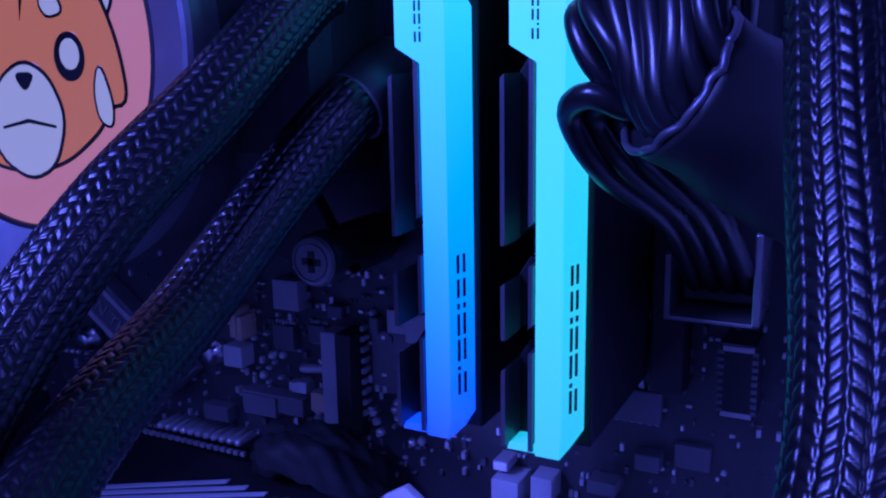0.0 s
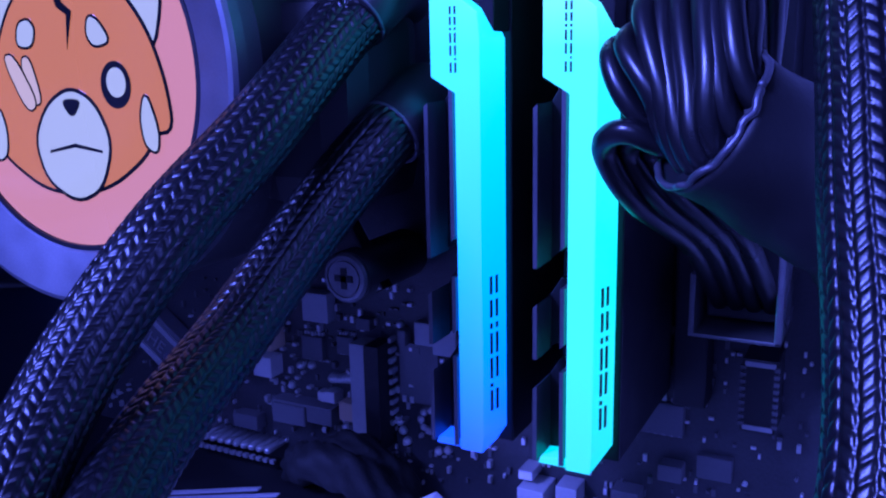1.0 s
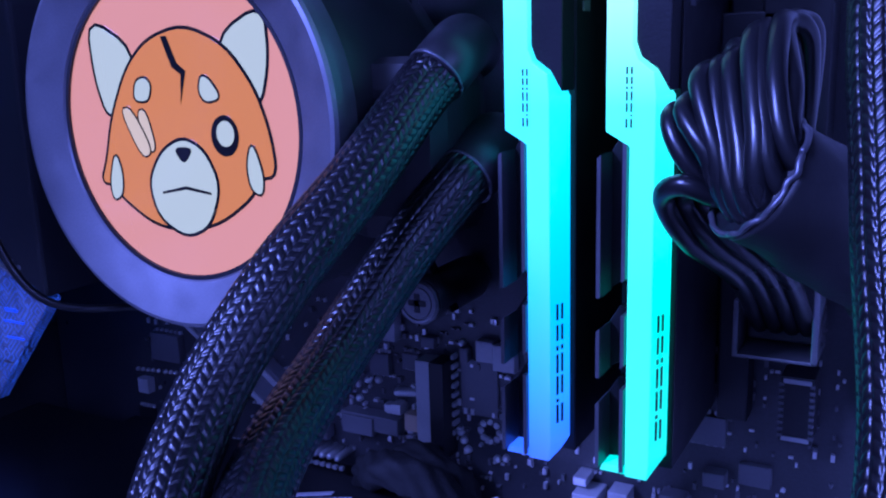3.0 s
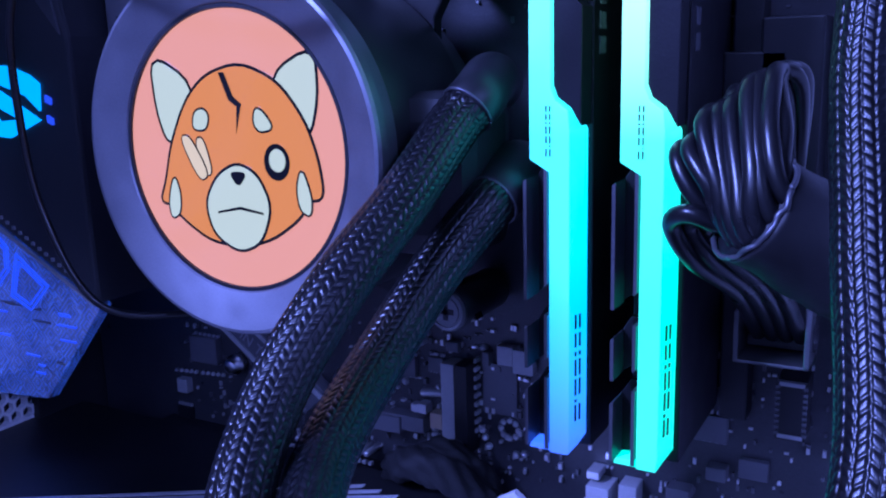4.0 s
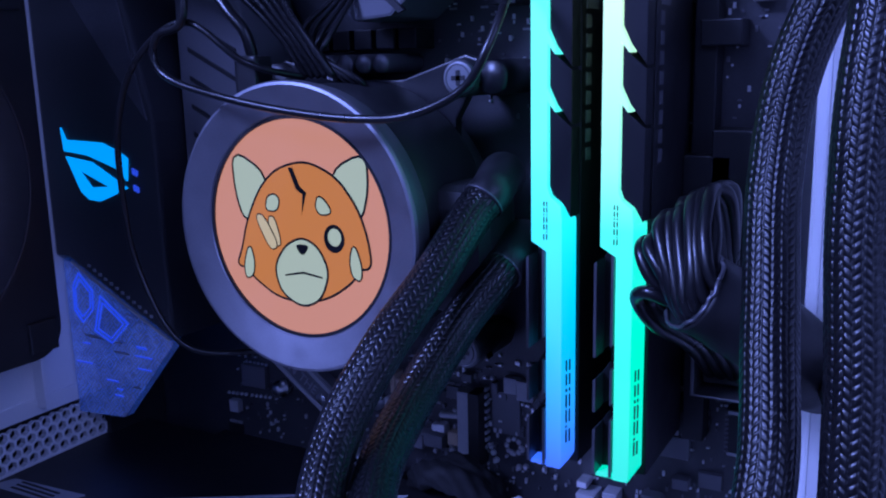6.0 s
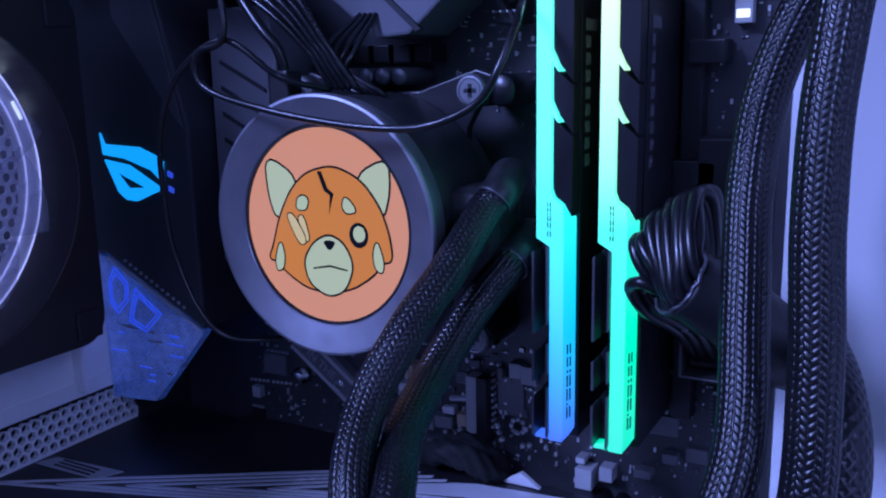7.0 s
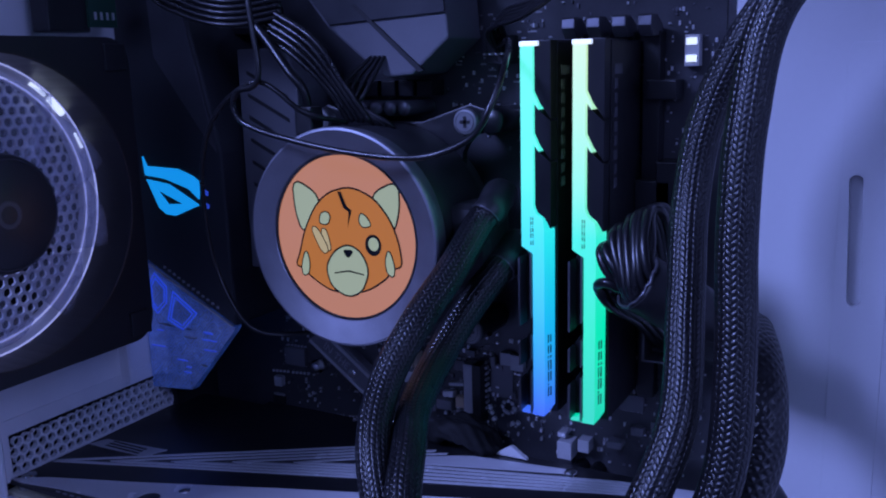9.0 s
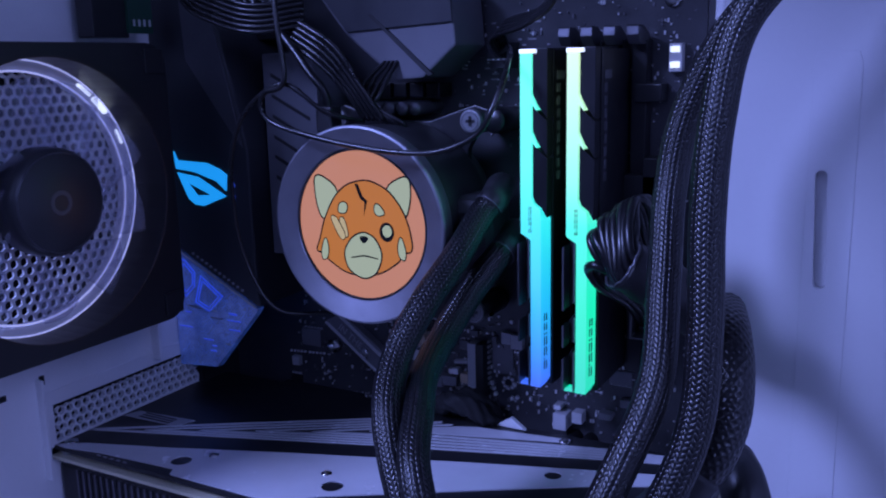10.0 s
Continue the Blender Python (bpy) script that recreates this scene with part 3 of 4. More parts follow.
for x, z in ((-0.0648, 0.2393), (-0.0614, 0.2398), (-0.0680, 0.2335), (-0.0516, 0.2268), (-0.0518, 0.2248), (-0.0360, 0.2292), (-0.0352, 0.2270), (-0.0340, 0.2245), (-0.0255, 0.2235), (-0.0230, 0.2242), (-0.0350, 0.2540)):
    part("solder_dome", lathe([(0, -0.0016), (0.0006, -0.0014), (0.0010, -0.0008), (0.0011, 0.0)], (x, 0, z), "y", 16), TIN, board, "", True)
for k in range(16):
    part("socket_pin", box(-0.1050 + 0.0022 * k, -0.1036 + 0.0022 * k, -0.0068, -0.0055, 0.2133, 0.2144, 0.0002), GREYP, board)
for k in range(9):
    part("socket_pin", box(-0.0372, -0.0364, -0.0030, 0, 0.2290 + 0.0026 * k, 0.2302 + 0.0026 * k, 0.0001), GREYP, board)
RX, RZ = -0.0275, 0.2308
ringp = part("mount_hole", lathe([(0.0017, -0.0004), (0.0036, -0.0004), (0.0038, 0.0001), (0.0017, 0.0001)], (RX, 0, RZ), "y", 32, False), CHIPG, board, "ring of tinned pads round a mounting hole")
part("hole", lathe([(0, -0.0003), (0.0017, -0.0003), (0.0017, 0.0001)], (RX, 0, RZ), "y", 24), INK, ringp)
for k in range(8):
    a = 2 * math.pi * k / 8
    part("tinned_pad", lathe([(0, -0.0012), (0.0005, -0.0011), (0.0009, -0.0004), (0.0009, 0.0)], (RX + 0.0027 * math.cos(a), 0, RZ + 0.0027 * math.sin(a)), "y", 12), TIN, ringp, "", True)
for x, z in ((-0.1262, 0.2362), (-0.1049, 0.2364), (-0.0820, 0.2385)):
    part("stand_off", lathe([(0, -0.006), (0.0018, -0.006), (0.0024, -0.0054), (0.0026, -0.003), (0.0034, -0.003), (0.0034, 0)], (x, 0, z), "y", 24), STEEL, board, "small bright stand-off", True)
part("slot_bar", extrude_poly([(-0.1290, 0.2500), (-0.1180, 0.2560), (-0.0870, 0.2330), (-0.0960, 0.2250)], -0.0055, -0.0005, "y", 0.0004), CHIPG, board, "dark slanted storage heatsink bar")
for o in (0.0, 0.0072):
    part("bar_edge", extrude_poly([(-0.1285 + o, 0.2495 + o * 0.75), (-0.1272 + o, 0.2504 + o * 0.75), (-0.0955 + o, 0.2268 + o * 0.75), (-0.0966 + o, 0.2257 + o * 0.75)], -0.0061, -0.0053, "y"), GREYP, board)
word = bpy.data.curves.new("bar_lettering", "FONT")
word.body, word.size, word.extrude = "IN THE", 0.0052, 0.0001
wob = new("bar_lettering", word)
wob.data.materials.append(PRINT)
wob.parent = board
wob.matrix_world = pose(-0.1205, -0.0060, 0.2475, 90, 36, 0)
wob.location = Vector((-0.1205, -0.0060, 0.2475)) - BASE[board]
part("expansion_slot", box(-0.160, -0.070, -0.010, 0, 0.2050, 0.2120, 0.0005), BLACK, board)
part("slot_shield", box(-0.160, -0.070, -0.0104, -0.0094, 0.2116, 0.2128), STEEL, board)
for k in range(10):
    part("solder_dome", lathe([(0, -0.0012), (0.0004, -0.0011), (0.0007, -0.0005), (0.0007, 0.0)], (-0.1558 + 0.00230 * (k + 0.4 * (k > 4)), 0, 0.2290 + 0.00015 * k), "y", 12), TIN, board, "", True)
qx, qz = -0.1529, 0.2137
part("chip", box(qx - 0.0036, qx + 0.0036, -0.0012, 0, qz - 0.0026, qz + 0.0026, 0.0002), BLACK, board)
for k in range(5):
    for sz in (-1, 1):
        part("chip_pin", box(qx - 0.0032 + 0.0014 * k, qx - 0.0026 + 0.0014 * k, -0.0008, 0, qz + sz * 0.0031 - 0.0005, qz + sz * 0.0031 + 0.0005), TIN, board)
for k in range(16):
    if k % 5 != 2:
        x, z = -0.1360 + 0.00190 * k, 0.2096 + 0.00017 * k
        part("board_print", box(x, x + 0.0009, -0.0005, 0.0001, z - 0.0008, z + 0.0008), GREYP, board)
for k in range(8):
    x, z = -0.1654 + 0.00744 * k, 0.2032 + 0.00041 * k
    part("slot_tab", box(x, x + 0.0022, -0.0112, -0.0094, z - 0.0004, z + 0.0004), STEEL, board)
for x in (0.0065, 0.0135):
    part("capacitor", lathe([(0, -0.010), (0.0026, -0.010), (0.0031, -0.0092), (0.0031, 0)], (x, 0, 0.2105), "y", 24), ANOD, board, "", True)
LUMP = mat("matt_black_sleeving", (0.008, 0.008, 0.009), 0.75, grain=0.3, scale=900, bump=0.5, stain=0.3)
knobbly = lambda a, t: 0.0005 * np.sin(3 * a + 400 * t) + 0.0004 * np.sin(5 * a - 900 * t)
tube("socket_cable", [(-0.0620, -0.0040, 0.2040), (-0.0590, -0.010, 0.2160), (-0.0510, -0.018, 0.2230), (-0.0420, -0.021, 0.2255), (-0.0345, -0.018, 0.2210), (-0.0300, -0.010, 0.2110), (-0.0290, -0.004, 0.2000)], 0.0046, LUMP, board, "thick black cable lump above the card", 28, 0.0006, knobbly)
tube("socket_cable", [(-0.0540, -0.0040, 0.2060), (-0.0480, -0.012, 0.2230), (-0.0400, -0.013, 0.2265), (-0.0320, -0.008, 0.2180), (-0.0300, -0.004, 0.205)], 0.0034, LUMP, board, "", 24, 0.0006, knobbly)

# pale blocks and rows of round pins just above the card
for x, z, w, h, d in ((-0.0655, 0.2278, 0.0100, 0.0052, 0.006), (-0.0815, 0.2222, 0.0080, 0.0040, 0.004), (-0.0440, 0.2535, 0.0040, 0.0030, 0.003), (-0.0335, 0.2515, 0.0022, 0.0040, 0.003), (0.0300, 0.2310, 0.0050, 0.0036, 0.004), (0.0210, 0.2240, 0.0060, 0.0030, 0.005)):
    part("chip", box(x - w / 2, x + w / 2, -d, 0, z - h / 2, z + h / 2, 0.0004), CHIPG, board)
for k in range(7):
    part("solder_dome", lathe([(0, -0.0022), (0.0007, -0.0020), (0.0012, -0.0010), (0.0013, 0.0)], (-0.0549 + 0.0010 * k, 0, 0.2375 + 0.00012 * k), "y", 12), TIN, board, "", True)
for k in range(11):
    part("socket_pin", lathe([(0, -0.0080), (0.0007, -0.0078), (0.0010, -0.0070), (0.0010, 0.0)], (-0.0980 + 0.0026 * k, 0, 0.2172), "y", 12), TIN, board, "", True)

# small soldered components: one joined part
random.seed(11)
bm = bmesh.new()
bt = bmesh.new()
for k in range(900):
    x, z = random.uniform(-0.150, 0.056), random.uniform(0.214, 0.262)
    if random.random() < 0.35:
        x, z = random.uniform(-0.055, 0.057), random.uniform(0.340, 0.409)
    if random.random() < 0.06:
        x, z = random.uniform(0.037, 0.056), random.uniform(0.23, 0.40)
    x, z = round(x / 0.0012) * 0.0012, round(z / 0.0016) * 0.0016
    w, h = random.choice(((0.0005, 0.001), (0.001, 0.0005), (0.0008, 0.0016), (0.0006, 0.0006)))
    hgt = random.uniform(0.0005, 0.0011)
    box(x - w / 2, x + w / 2, -hgt, 0.0002, z - h / 2, z + h / 2, bm=bm if random.random() < 0.45 else bt)
for k in range(170):
    x, z = random.uniform(-0.078, -0.010), random.uniform(0.222, 0.264)
    x, z = round(x / 0.0020) * 0.0020, round(z / 0.0018) * 0.0018
    w, h = random.choice(((0.0007, 0.0013), (0.0013, 0.0007), (0.0010, 0.0016), (0.0008, 0.0008)))
    hgt = random.uniform(0.0009, 0.0016)
    box(x - w / 2, x + w / 2, -hgt, 0.0002, z - h / 2, z + h / 2, bm=bt if k % 3 else bm)
tagged(part("dark_detail", bm, CHIPG, board, "tiny dark soldered components"), kind="stuff")
tagged(part("tinned_detail", bt, TIN, board, "tiny tinned soldered components"), kind="stuff")
for k in range(26):
    x, z = random.uniform(-0.050, -0.005), 0.395 - 0.0024 * (k % 13)
    part("board_print", box(x, x + random.uniform(0.001, 0.004), -0.0003, 0.0001, z, z + 0.0007), PRINT, board)


# ---- memory modules ----
def memory_module(x0, glow, label):
    z0 = 0.2505
    m = thing("memory_module", (x0, -0.004, z0), label, "memory module", "memory modules in the board")

    def P(pts):
        return [(x0 + a, z0 + b) for a, b in pts]
    y = -0.048
    part("circuit_board", box(x0 + 0.0050, x0 + 0.0064, -0.042, -0.003, z0, z0 + 0.1333), PCB, m)
    bar = P([(0.0042, 0.0), (0.0083, 0.0), (0.0103, 0.0032), (0.0103, 0.0683), (0.0082, 0.0722), (0.0056, 0.0742), (0.0046, 0.0765), (0.0046, 0.0985), (0.0066, 0.0958), (0.0067, 0.0976), (0.0046, 0.1017),
             (0.0046, 0.1127), (0.0066, 0.1100), (0.0067, 0.1118), (0.0046, 0.1159), (0.0046, 0.1325), (0.0, 0.1325), (0.0, 0.0625), (0.0042, 0.0600)])
    bm = extrude_poly(bar, y, y + 0.0060, "y")
    for v in bm.verts:  # the lower half slants back along its edge
        if v.co.y < y + 0.001 and v.co.z < z0 + 0.073:
            v.co.x = min(v.co.x, x0 + 0.0086)
    bmesh.ops.bevel(bm, geom=[e for e in bm.edges if len(e.link_faces) == 2 and e.calc_face_angle(0) > 0.5], offset=0.00025, segments=2, profile=0.6, affect="EDGES")
    b = part("light_bar", bm, glow, m, "glowing milky light bar")
    part("bar_cap", box(x0 - 0.0002, x0 + 0.0066, y - 0.0003, y + 0.0062, z0 + 0.1312, z0 + 0.1328, 0.0003), LEDW, m, "bright white end of the light bar")
    # outer spreader plates
    part("heat_spreader", box(x0 + 0.0006, x0 + 0.0030, -0.0395, -0.006, z0, z0 + 0.1325, 0.0003), ANOD, m)
    sp = part("heat_spreader", box(x0 + 0.0078, x0 + 0.0112, -0.0415, -0.006, z0, z0 + 0.1325, 0.0003), ANOD, m)
    part("upper_cover", extrude_poly(P([(0.0049, 0.0772), (0.0058, 0.0748), (0.0085, 0.0728), (0.0106, 0.0692), (0.0108, 0.0920), (0.0070, 0.0952), (0.0049, 0.0978)]), y + 0.0008, -0.0385, "y", 0.0002), ANOD, m)
    part("upper_cover", extrude_poly(P([(0.0049, 0.1022), (0.0070, 0.0978), (0.0108, 0.0928), (0.0108, 0.1062), (0.0070, 0.1094), (0.0049, 0.1120)]), y + 0.0008, -0.0385, "y", 0.0002), ANOD, m)
    part("upper_cover", extrude_poly(P([(0.0049, 0.1164), (0.0070, 0.1120), (0.0108, 0.1070), (0.0108, 0.1330), (0.0049, 0.1330)]), y + 0.0008, -0.0385, "y", 0.0002), ANOD, m)
    # stepped fins along the lower half: each a shell with two thin bright rims
    for za, zb, cut in ((0.0330, 0.0615, 0.0040), (0.0180, 0.0302, 0.0030), (0.0005, 0.0165, 0.0)):
        out = P([(-0.0014, za), (0.0036, za + cut), (0.0036, zb), (0.0008, zb), (-0.0014, zb - 0.0035)])
        f = part("fin", extrude_poly(out, y + 0.0068, -0.0385, "y", 0.0002), ANOD, m)
        part("rim", extrude_poly(P([(-0.0016, za), (-0.0009, za), (-0.0009, zb - 0.0030), (-0.0016, zb - 0.0036)]), y + 0.0004, y + 0.0070, "y"), GUNM, f)
        part("rim", extrude_poly(P([(0.0030, za + cut * 0.8), (0.0037, za + cut), (0.0037, zb), (0.0030, zb)]), y + 0.0002, y + 0.0070, "y"), GUNM, f)
    part("bar_foot", extrude_poly(P([(-0.0008, 0.0), (0.0046, 0.0), (0.0046, 0.0016), (-0.0004, 0.0012)]), y + 0.0008, y + 0.0055, "y", 0.0002), glow, m)
    # maker's name as plain bars: on the slanting edge and higher up on the front
    slant, out = Vector((0.0017, 0.0060, 0)), Vector((0.962, -0.273, 0))
    zz = z0 + 0.0072
    for size, gap in ((0.0036, 0.0006), (0.0006, 0.0009), (0.0036, 0.0007), (0.0036, 0.0008), (0.0009, 0.0010), (0.0030, 0.0010), (0.0030, 0.0)):
        for lo, hi in ((0.30, 0.40),) if size < 0.0008 else ((0.30, 0.39), (0.53, 0.62)):
            bm = box(0, 1, 0, 1, zz, zz + size)
            for v in bm.verts:
                v.co = Vector((x0 + 0.0086, y, v.co.z)) + slant * (lo + (hi - lo) * v.co.x) + out * (0.00015 if v.co.y > 0.5 else -0.0003)
            part("name_bar", bm, INK, b)
        zz += size + gap
    zz = z0 + 0.0632
    for size in (0.0015, 0.0003, 0.0015, 0.0015, 0.0004, 0.0012, 0.0012):
        for xa in (0.0043,) if size == 0.0003 else (0.0035, 0.0043):
            part("name_bar", box(x0 + xa, x0 + xa + 0.0003, y - 0.00012, y + 0.0004, zz, zz + size), INK, b)
        zz += size + 0.0004
    for k in range(9):
        part("side_bar", box(x0 + 0.0110, x0 + 0.0114, -0.0385, -0.0350 + (0.005 if k == 8 else 0), z0 + 0.0830 + 0.0048 * k, z0 + 0.0830 + 0.0048 * k + 0.0033), DIM, sp)
    return m


memory_module(0.0, BAR_L, "black memory module with glowing cyan to blue bar")
memory_module(2 * PITCH, BAR_R, "black memory module with glowing pale green bar")

# ---- liquid cooler ----
PX, PY, PZ = -0.0647, -0.0638, 0.3145
cooler = thing("liquid_cooler", (PX, 0, PZ - 0.04), "black liquid cooler pump with round lit screen and braided hoses", "liquid cooler")
part("cold_plate", lathe([(0.030, -0.010), (0.036, -0.012), (0.036, -0.022), (0.030, -0.024)], (PX, 0, PZ), "y", 48), DSTEEL, cooler, "", True)
part("pump_body", lathe([(0.030, -0.020), (0.0385, -0.022), (0.0398, -0.026), (0.0398, PY + 0.006), (0.0394, PY + 0.0052)], (PX, 0, PZ), "y", 96), BLACK, cooler, "", True)
# dished bezel: its face falls from a proud outer rim to the recessed screen
part("bezel", lathe([(0.0390, PY + 0.0065), (0.0404, PY + 0.0050), (0.0411, PY + 0.0005), (0.0412, PY - 0.0020), (0.0408, PY - 0.0029), (0.0400, PY - 0.0031), (0.0391, PY - 0.0028), (0.0320, PY - 0.0004), (0.0315, PY + 0.0002), (0.0312, PY + 0.0020)], (PX, 0, PZ), "y", 128, False), RING, cooler, "satin grey dished metal bezel")
scr = part("screen", lathe([(0, PY + 0.0006), (0.0311, PY + 0.0006), (0.0312, PY + 0.003), (0, PY + 0.003)], (PX, 0, PZ), "y", 96), SALMON, cooler, "round screen glowing salmon pink")
part("screen_edge", lathe([(0.0307, PY + 0.0005), (0.0308, PY - 0.0001), (0.0316, PY - 0.0001), (0.0317, PY + 0.0004)], (PX, 0, PZ), "y", 96, False), INK, scr)


def rounded(pts, times=2):
    """The outline with its corners cut off, so that it runs smoothly."""
    for _ in range(times):
        out = []
        for (a, b), (c, d) in zip(pts, pts[1:] + pts[:1]):
            out += [(0.78 * a + 0.22 * c, 0.78 * b + 0.22 * d), (0.22 * a + 0.78 * c, 0.22 * b + 0.78 * d)]
        pts = out
    return pts


def grown(pts, w):
    """The outline moved outwards by w."""
    out = []
    for k, (x, z) in enumerate(pts):
        (a, b), (c, d) = pts[k - 1], pts[(k + 1) % len(pts)]
        n = Vector((d - b, a - c)).normalized()
        out.append((x + n.x * w, z + n.y * w))
    area2 = lambda q: abs(sum(q[k - 1][0] * q[k][1] - q[k][0] * q[k - 1][1] for k in range(len(q))))
    return out if area2(out) > area2(pts) else [(2 * x - u, 2 * z - v) for (x, z), (u, v) in zip(pts, out)]


def patch(pts, material, lift, edge=0.0007):
    """A flat coloured patch of the lit picture, with a dark outline."""
    y = PY + 0.0005 - lift
    if edge:
        part("picture_outline", extrude_poly([(PX + a, PZ + b) for a, b in grown(pts, edge)], y, y + 0.0001, "y"), LINE, scr)
    part("picture_patch", extrude_poly([(PX + a, PZ + b) for a, b in pts], y - 0.00005, y + 0.00005, "y"), material, scr)


def oval(cx, cz, rx, rz, n=24):
    return [(cx + rx * math.cos(2 * math.pi * k / n), cz + rz * math.sin(2 * math.pi * k / n)) for k in range(n)]


# plain coloured shapes of the picture on the screen
patch(rounded([(-0.0224, 0.0216), (-0.0100, 0.0148), (-0.0130, 0.0040), (-0.0190, 0.0010), (-0.0218, 0.0090)]), CREAM, 0.00010)
patch(rounded([(0.0238, 0.0220), (0.0125, 0.0166), (0.0140, 0.0060), (0.0215, 0.0030), (0.0242, 0.0120)]), CREAM, 0.00010)
patch(rounded([(0.0040, 0.0190), (-0.0060, 0.0166), (-0.0125, 0.0110), (-0.0180, 0.0010), (-0.0205, -0.0075), (-0.0228, -0.0122), (-0.0195, -0.0126), (-0.0160, -0.0160), (-0.0080, -0.0205), (0.0015, -0.0212),
               (0.0100, -0.0190), (0.0180, -0.0138), (0.0205, -0.0098), (0.0246, -0.0092), (0.0235, -0.0010), (0.0205, 0.0070), (0.0140, 0.0150)]), ORANGE, 0.00025)
patch(rounded([(0.0015, -0.0026), (-0.0045, -0.0055), (-0.0086, -0.0118), (-0.0066, -0.0190), (0.0005, -0.0226), (0.0070, -0.0200), (0.0104, -0.0118), (0.0070, -0.0050)]), CREAM, 0.00040)
patch(rounded([(-0.0012, -0.0044), (0.0046, -0.0044), (0.0016, -0.0082)]), LINE, 0.00055, 0)
patch([(-0.0050, -0.0136), (0.0016, -0.0122), (0.0082, -0.0132), (0.0082, -0.0137), (0.0016, -0.0129), (-0.0050, -0.0141)], LINE, 0.00055, 0)
for sx, x, z in ((-1, -0.0184, -0.0112), (1, 0.0198, -0.0084)):
    patch(rounded([(x - 0.0005 * sx, z + 0.0056), (x + 0.0018 * sx, z - 0.0010), (x + 0.0012 * sx, z - 0.0050), (x - 0.0014 * sx, z - 0.0036), (x - 0.0020 * sx, z + 0.0010)]), CREAM, 0.00040, 0.0005)
patch(rounded([(-0.0108, 0.0048), (-0.0070, 0.0046), (-0.0058, 0.0078), (-0.0074, 0.0094), (-0.0100, 0.0086)]), CREAM, 0.00040, 0.0005)
patch(rounded([(0.0078, 0.0096), (0.0100, 0.0086), (0.0124, 0.0052), (0.0086, 0.0044), (0.0070, 0.0064)]), CREAM, 0.00040, 0.0005)
patch(rounded([(-0.0080, 0.0030), (-0.0058, -0.0052), (-0.0086, -0.0056), (-0.0104, 0.0026)]), TANP, 0.00040, 0.0004)
patch(rounded([(-0.0150, 0.0030), (-0.0120, 0.0034), (-0.0068, -0.0054), (-0.0098, -0.0070)]), TANP, 0.00050, 0.0004)
patch(oval(0.0128, -0.0020, 0.0035, 0.0040), LINE, 0.00040, 0)
patch(oval(0.0130, -0.0016, 0.0022, 0.0025), CREAM, 0.00050, 0)
patch([(-0.0020, 0.0172), (-0.0004, 0.0172), (0.0018, 0.0120), (0.0040, 0.0104), (0.0020, 0.0040), (0.0026, 0.0098), (0.0004, 0.0112)], LINE, 0.00040, 0)
# mounting bracket and screws
part("bracket", extrude_poly([(PX + 0.030, PZ + 0.028), (PX + 0.040, PZ + 0.045), (PX + 0.0335, PZ + 0.047), (PX + 0.012, PZ + 0.040), (PX - 0.012, PZ + 0.040), (PX - 0.033, PZ + 0.047), (PX - 0.040, PZ + 0.042),
                              (PX - 0.030, PZ + 0.020), (PX - 0.030, PZ - 0.020), (PX - 0.040, PZ - 0.042), (PX - 0.033, PZ - 0.047), (PX, PZ - 0.036), (PX + 0.0335, PZ - 0.047), (PX + 0.040, PZ - 0.045), (PX + 0.030, PZ - 0.028)], -0.024, -0.020, "y", 0.0006), GLOSSB, cooler, "black steel mounting bracket")
for sx, sz in ((0.0338, 0.0404), (0.0338, -0.0420), (-0.0338, 0.0404), (-0.0338, -0.0420)):
    part("screw_post", lathe([(0.0055, -0.0275), (0.0055, -0.004), (0.004, 0.0)], (PX + sx, 0, PZ + sz), "y", 32), BLACK, cooler, "", True)
    cross_screw("screw", (PX + sx, -0.0278, PZ + sz), 0.0052, cooler)
part("post_nut", lathe([(0.0045, -0.026), (0.0052, -0.025), (0.0052, -0.002)], (PX + 0.043, 0, PZ + 0.0404), "y", 24), GLOSSB, cooler, "", True)
# hose connectors on the pump's side
part("hose_port", box(PX + 0.030, PX + 0.052, -0.052, -0.026, PZ - 0.024, PZ + 0.012, 0.006), SHRINK, cooler)


def braid(a, t):
    """Herringbone weave: lengthwise columns of short slanted floats, leaning one way and then the other, with narrow grooves."""
    c = a * 20 / (2 * np.pi)
    ic = np.floor(c)
    fc = c - ic
    lean = np.where(ic % 2 == 0, 1.0, -1.0)
    p = t / 0.00185 + lean * (fc - 0.5) * 0.7 + 0.5 * (ic % 2)
    fp = p - np.floor(p)
    plateau = np.minimum(1, 1.7 * np.sin(np.pi * fc)) * np.minimum(1, 1.7 * np.sin(np.pi * fp))
    return 0.00028 * plateau + 0.00006 * (fp - 0.5)


HR = 0.0053
hose_l = [(-0.0138, -0.0474, 0.3232), (-0.0156, -0.0520, 0.3192), (-0.0177, -0.0683, 0.3066), (-0.0216, -0.0865, 0.2926), (-0.0244, -0.1028, 0.2762), (-0.0188, -0.1194, 0.2610), (-0.0062, -0.1320, 0.2396), (0.0089, -0.1408, 0.2191), (0.0263, -0.1433, 0.2059), (0.0439, -0.1386, 0.2055), (0.0597, -0.1291, 0.2184), (0.0730, -0.1178, 0.2410), (0.0824, -0.1069, 0.2689), (0.0827, -0.0979, 0.2989), (0.0804, -0.0898, 0.3299), (0.0806, -0.0823, 0.3601), (0.0854, -0.0747, 0.3888), (0.1041, -0.0673, 0.4152), (0.1220, -0.0620, 0.4550), (0.1260, -0.0600, 0.5290)]
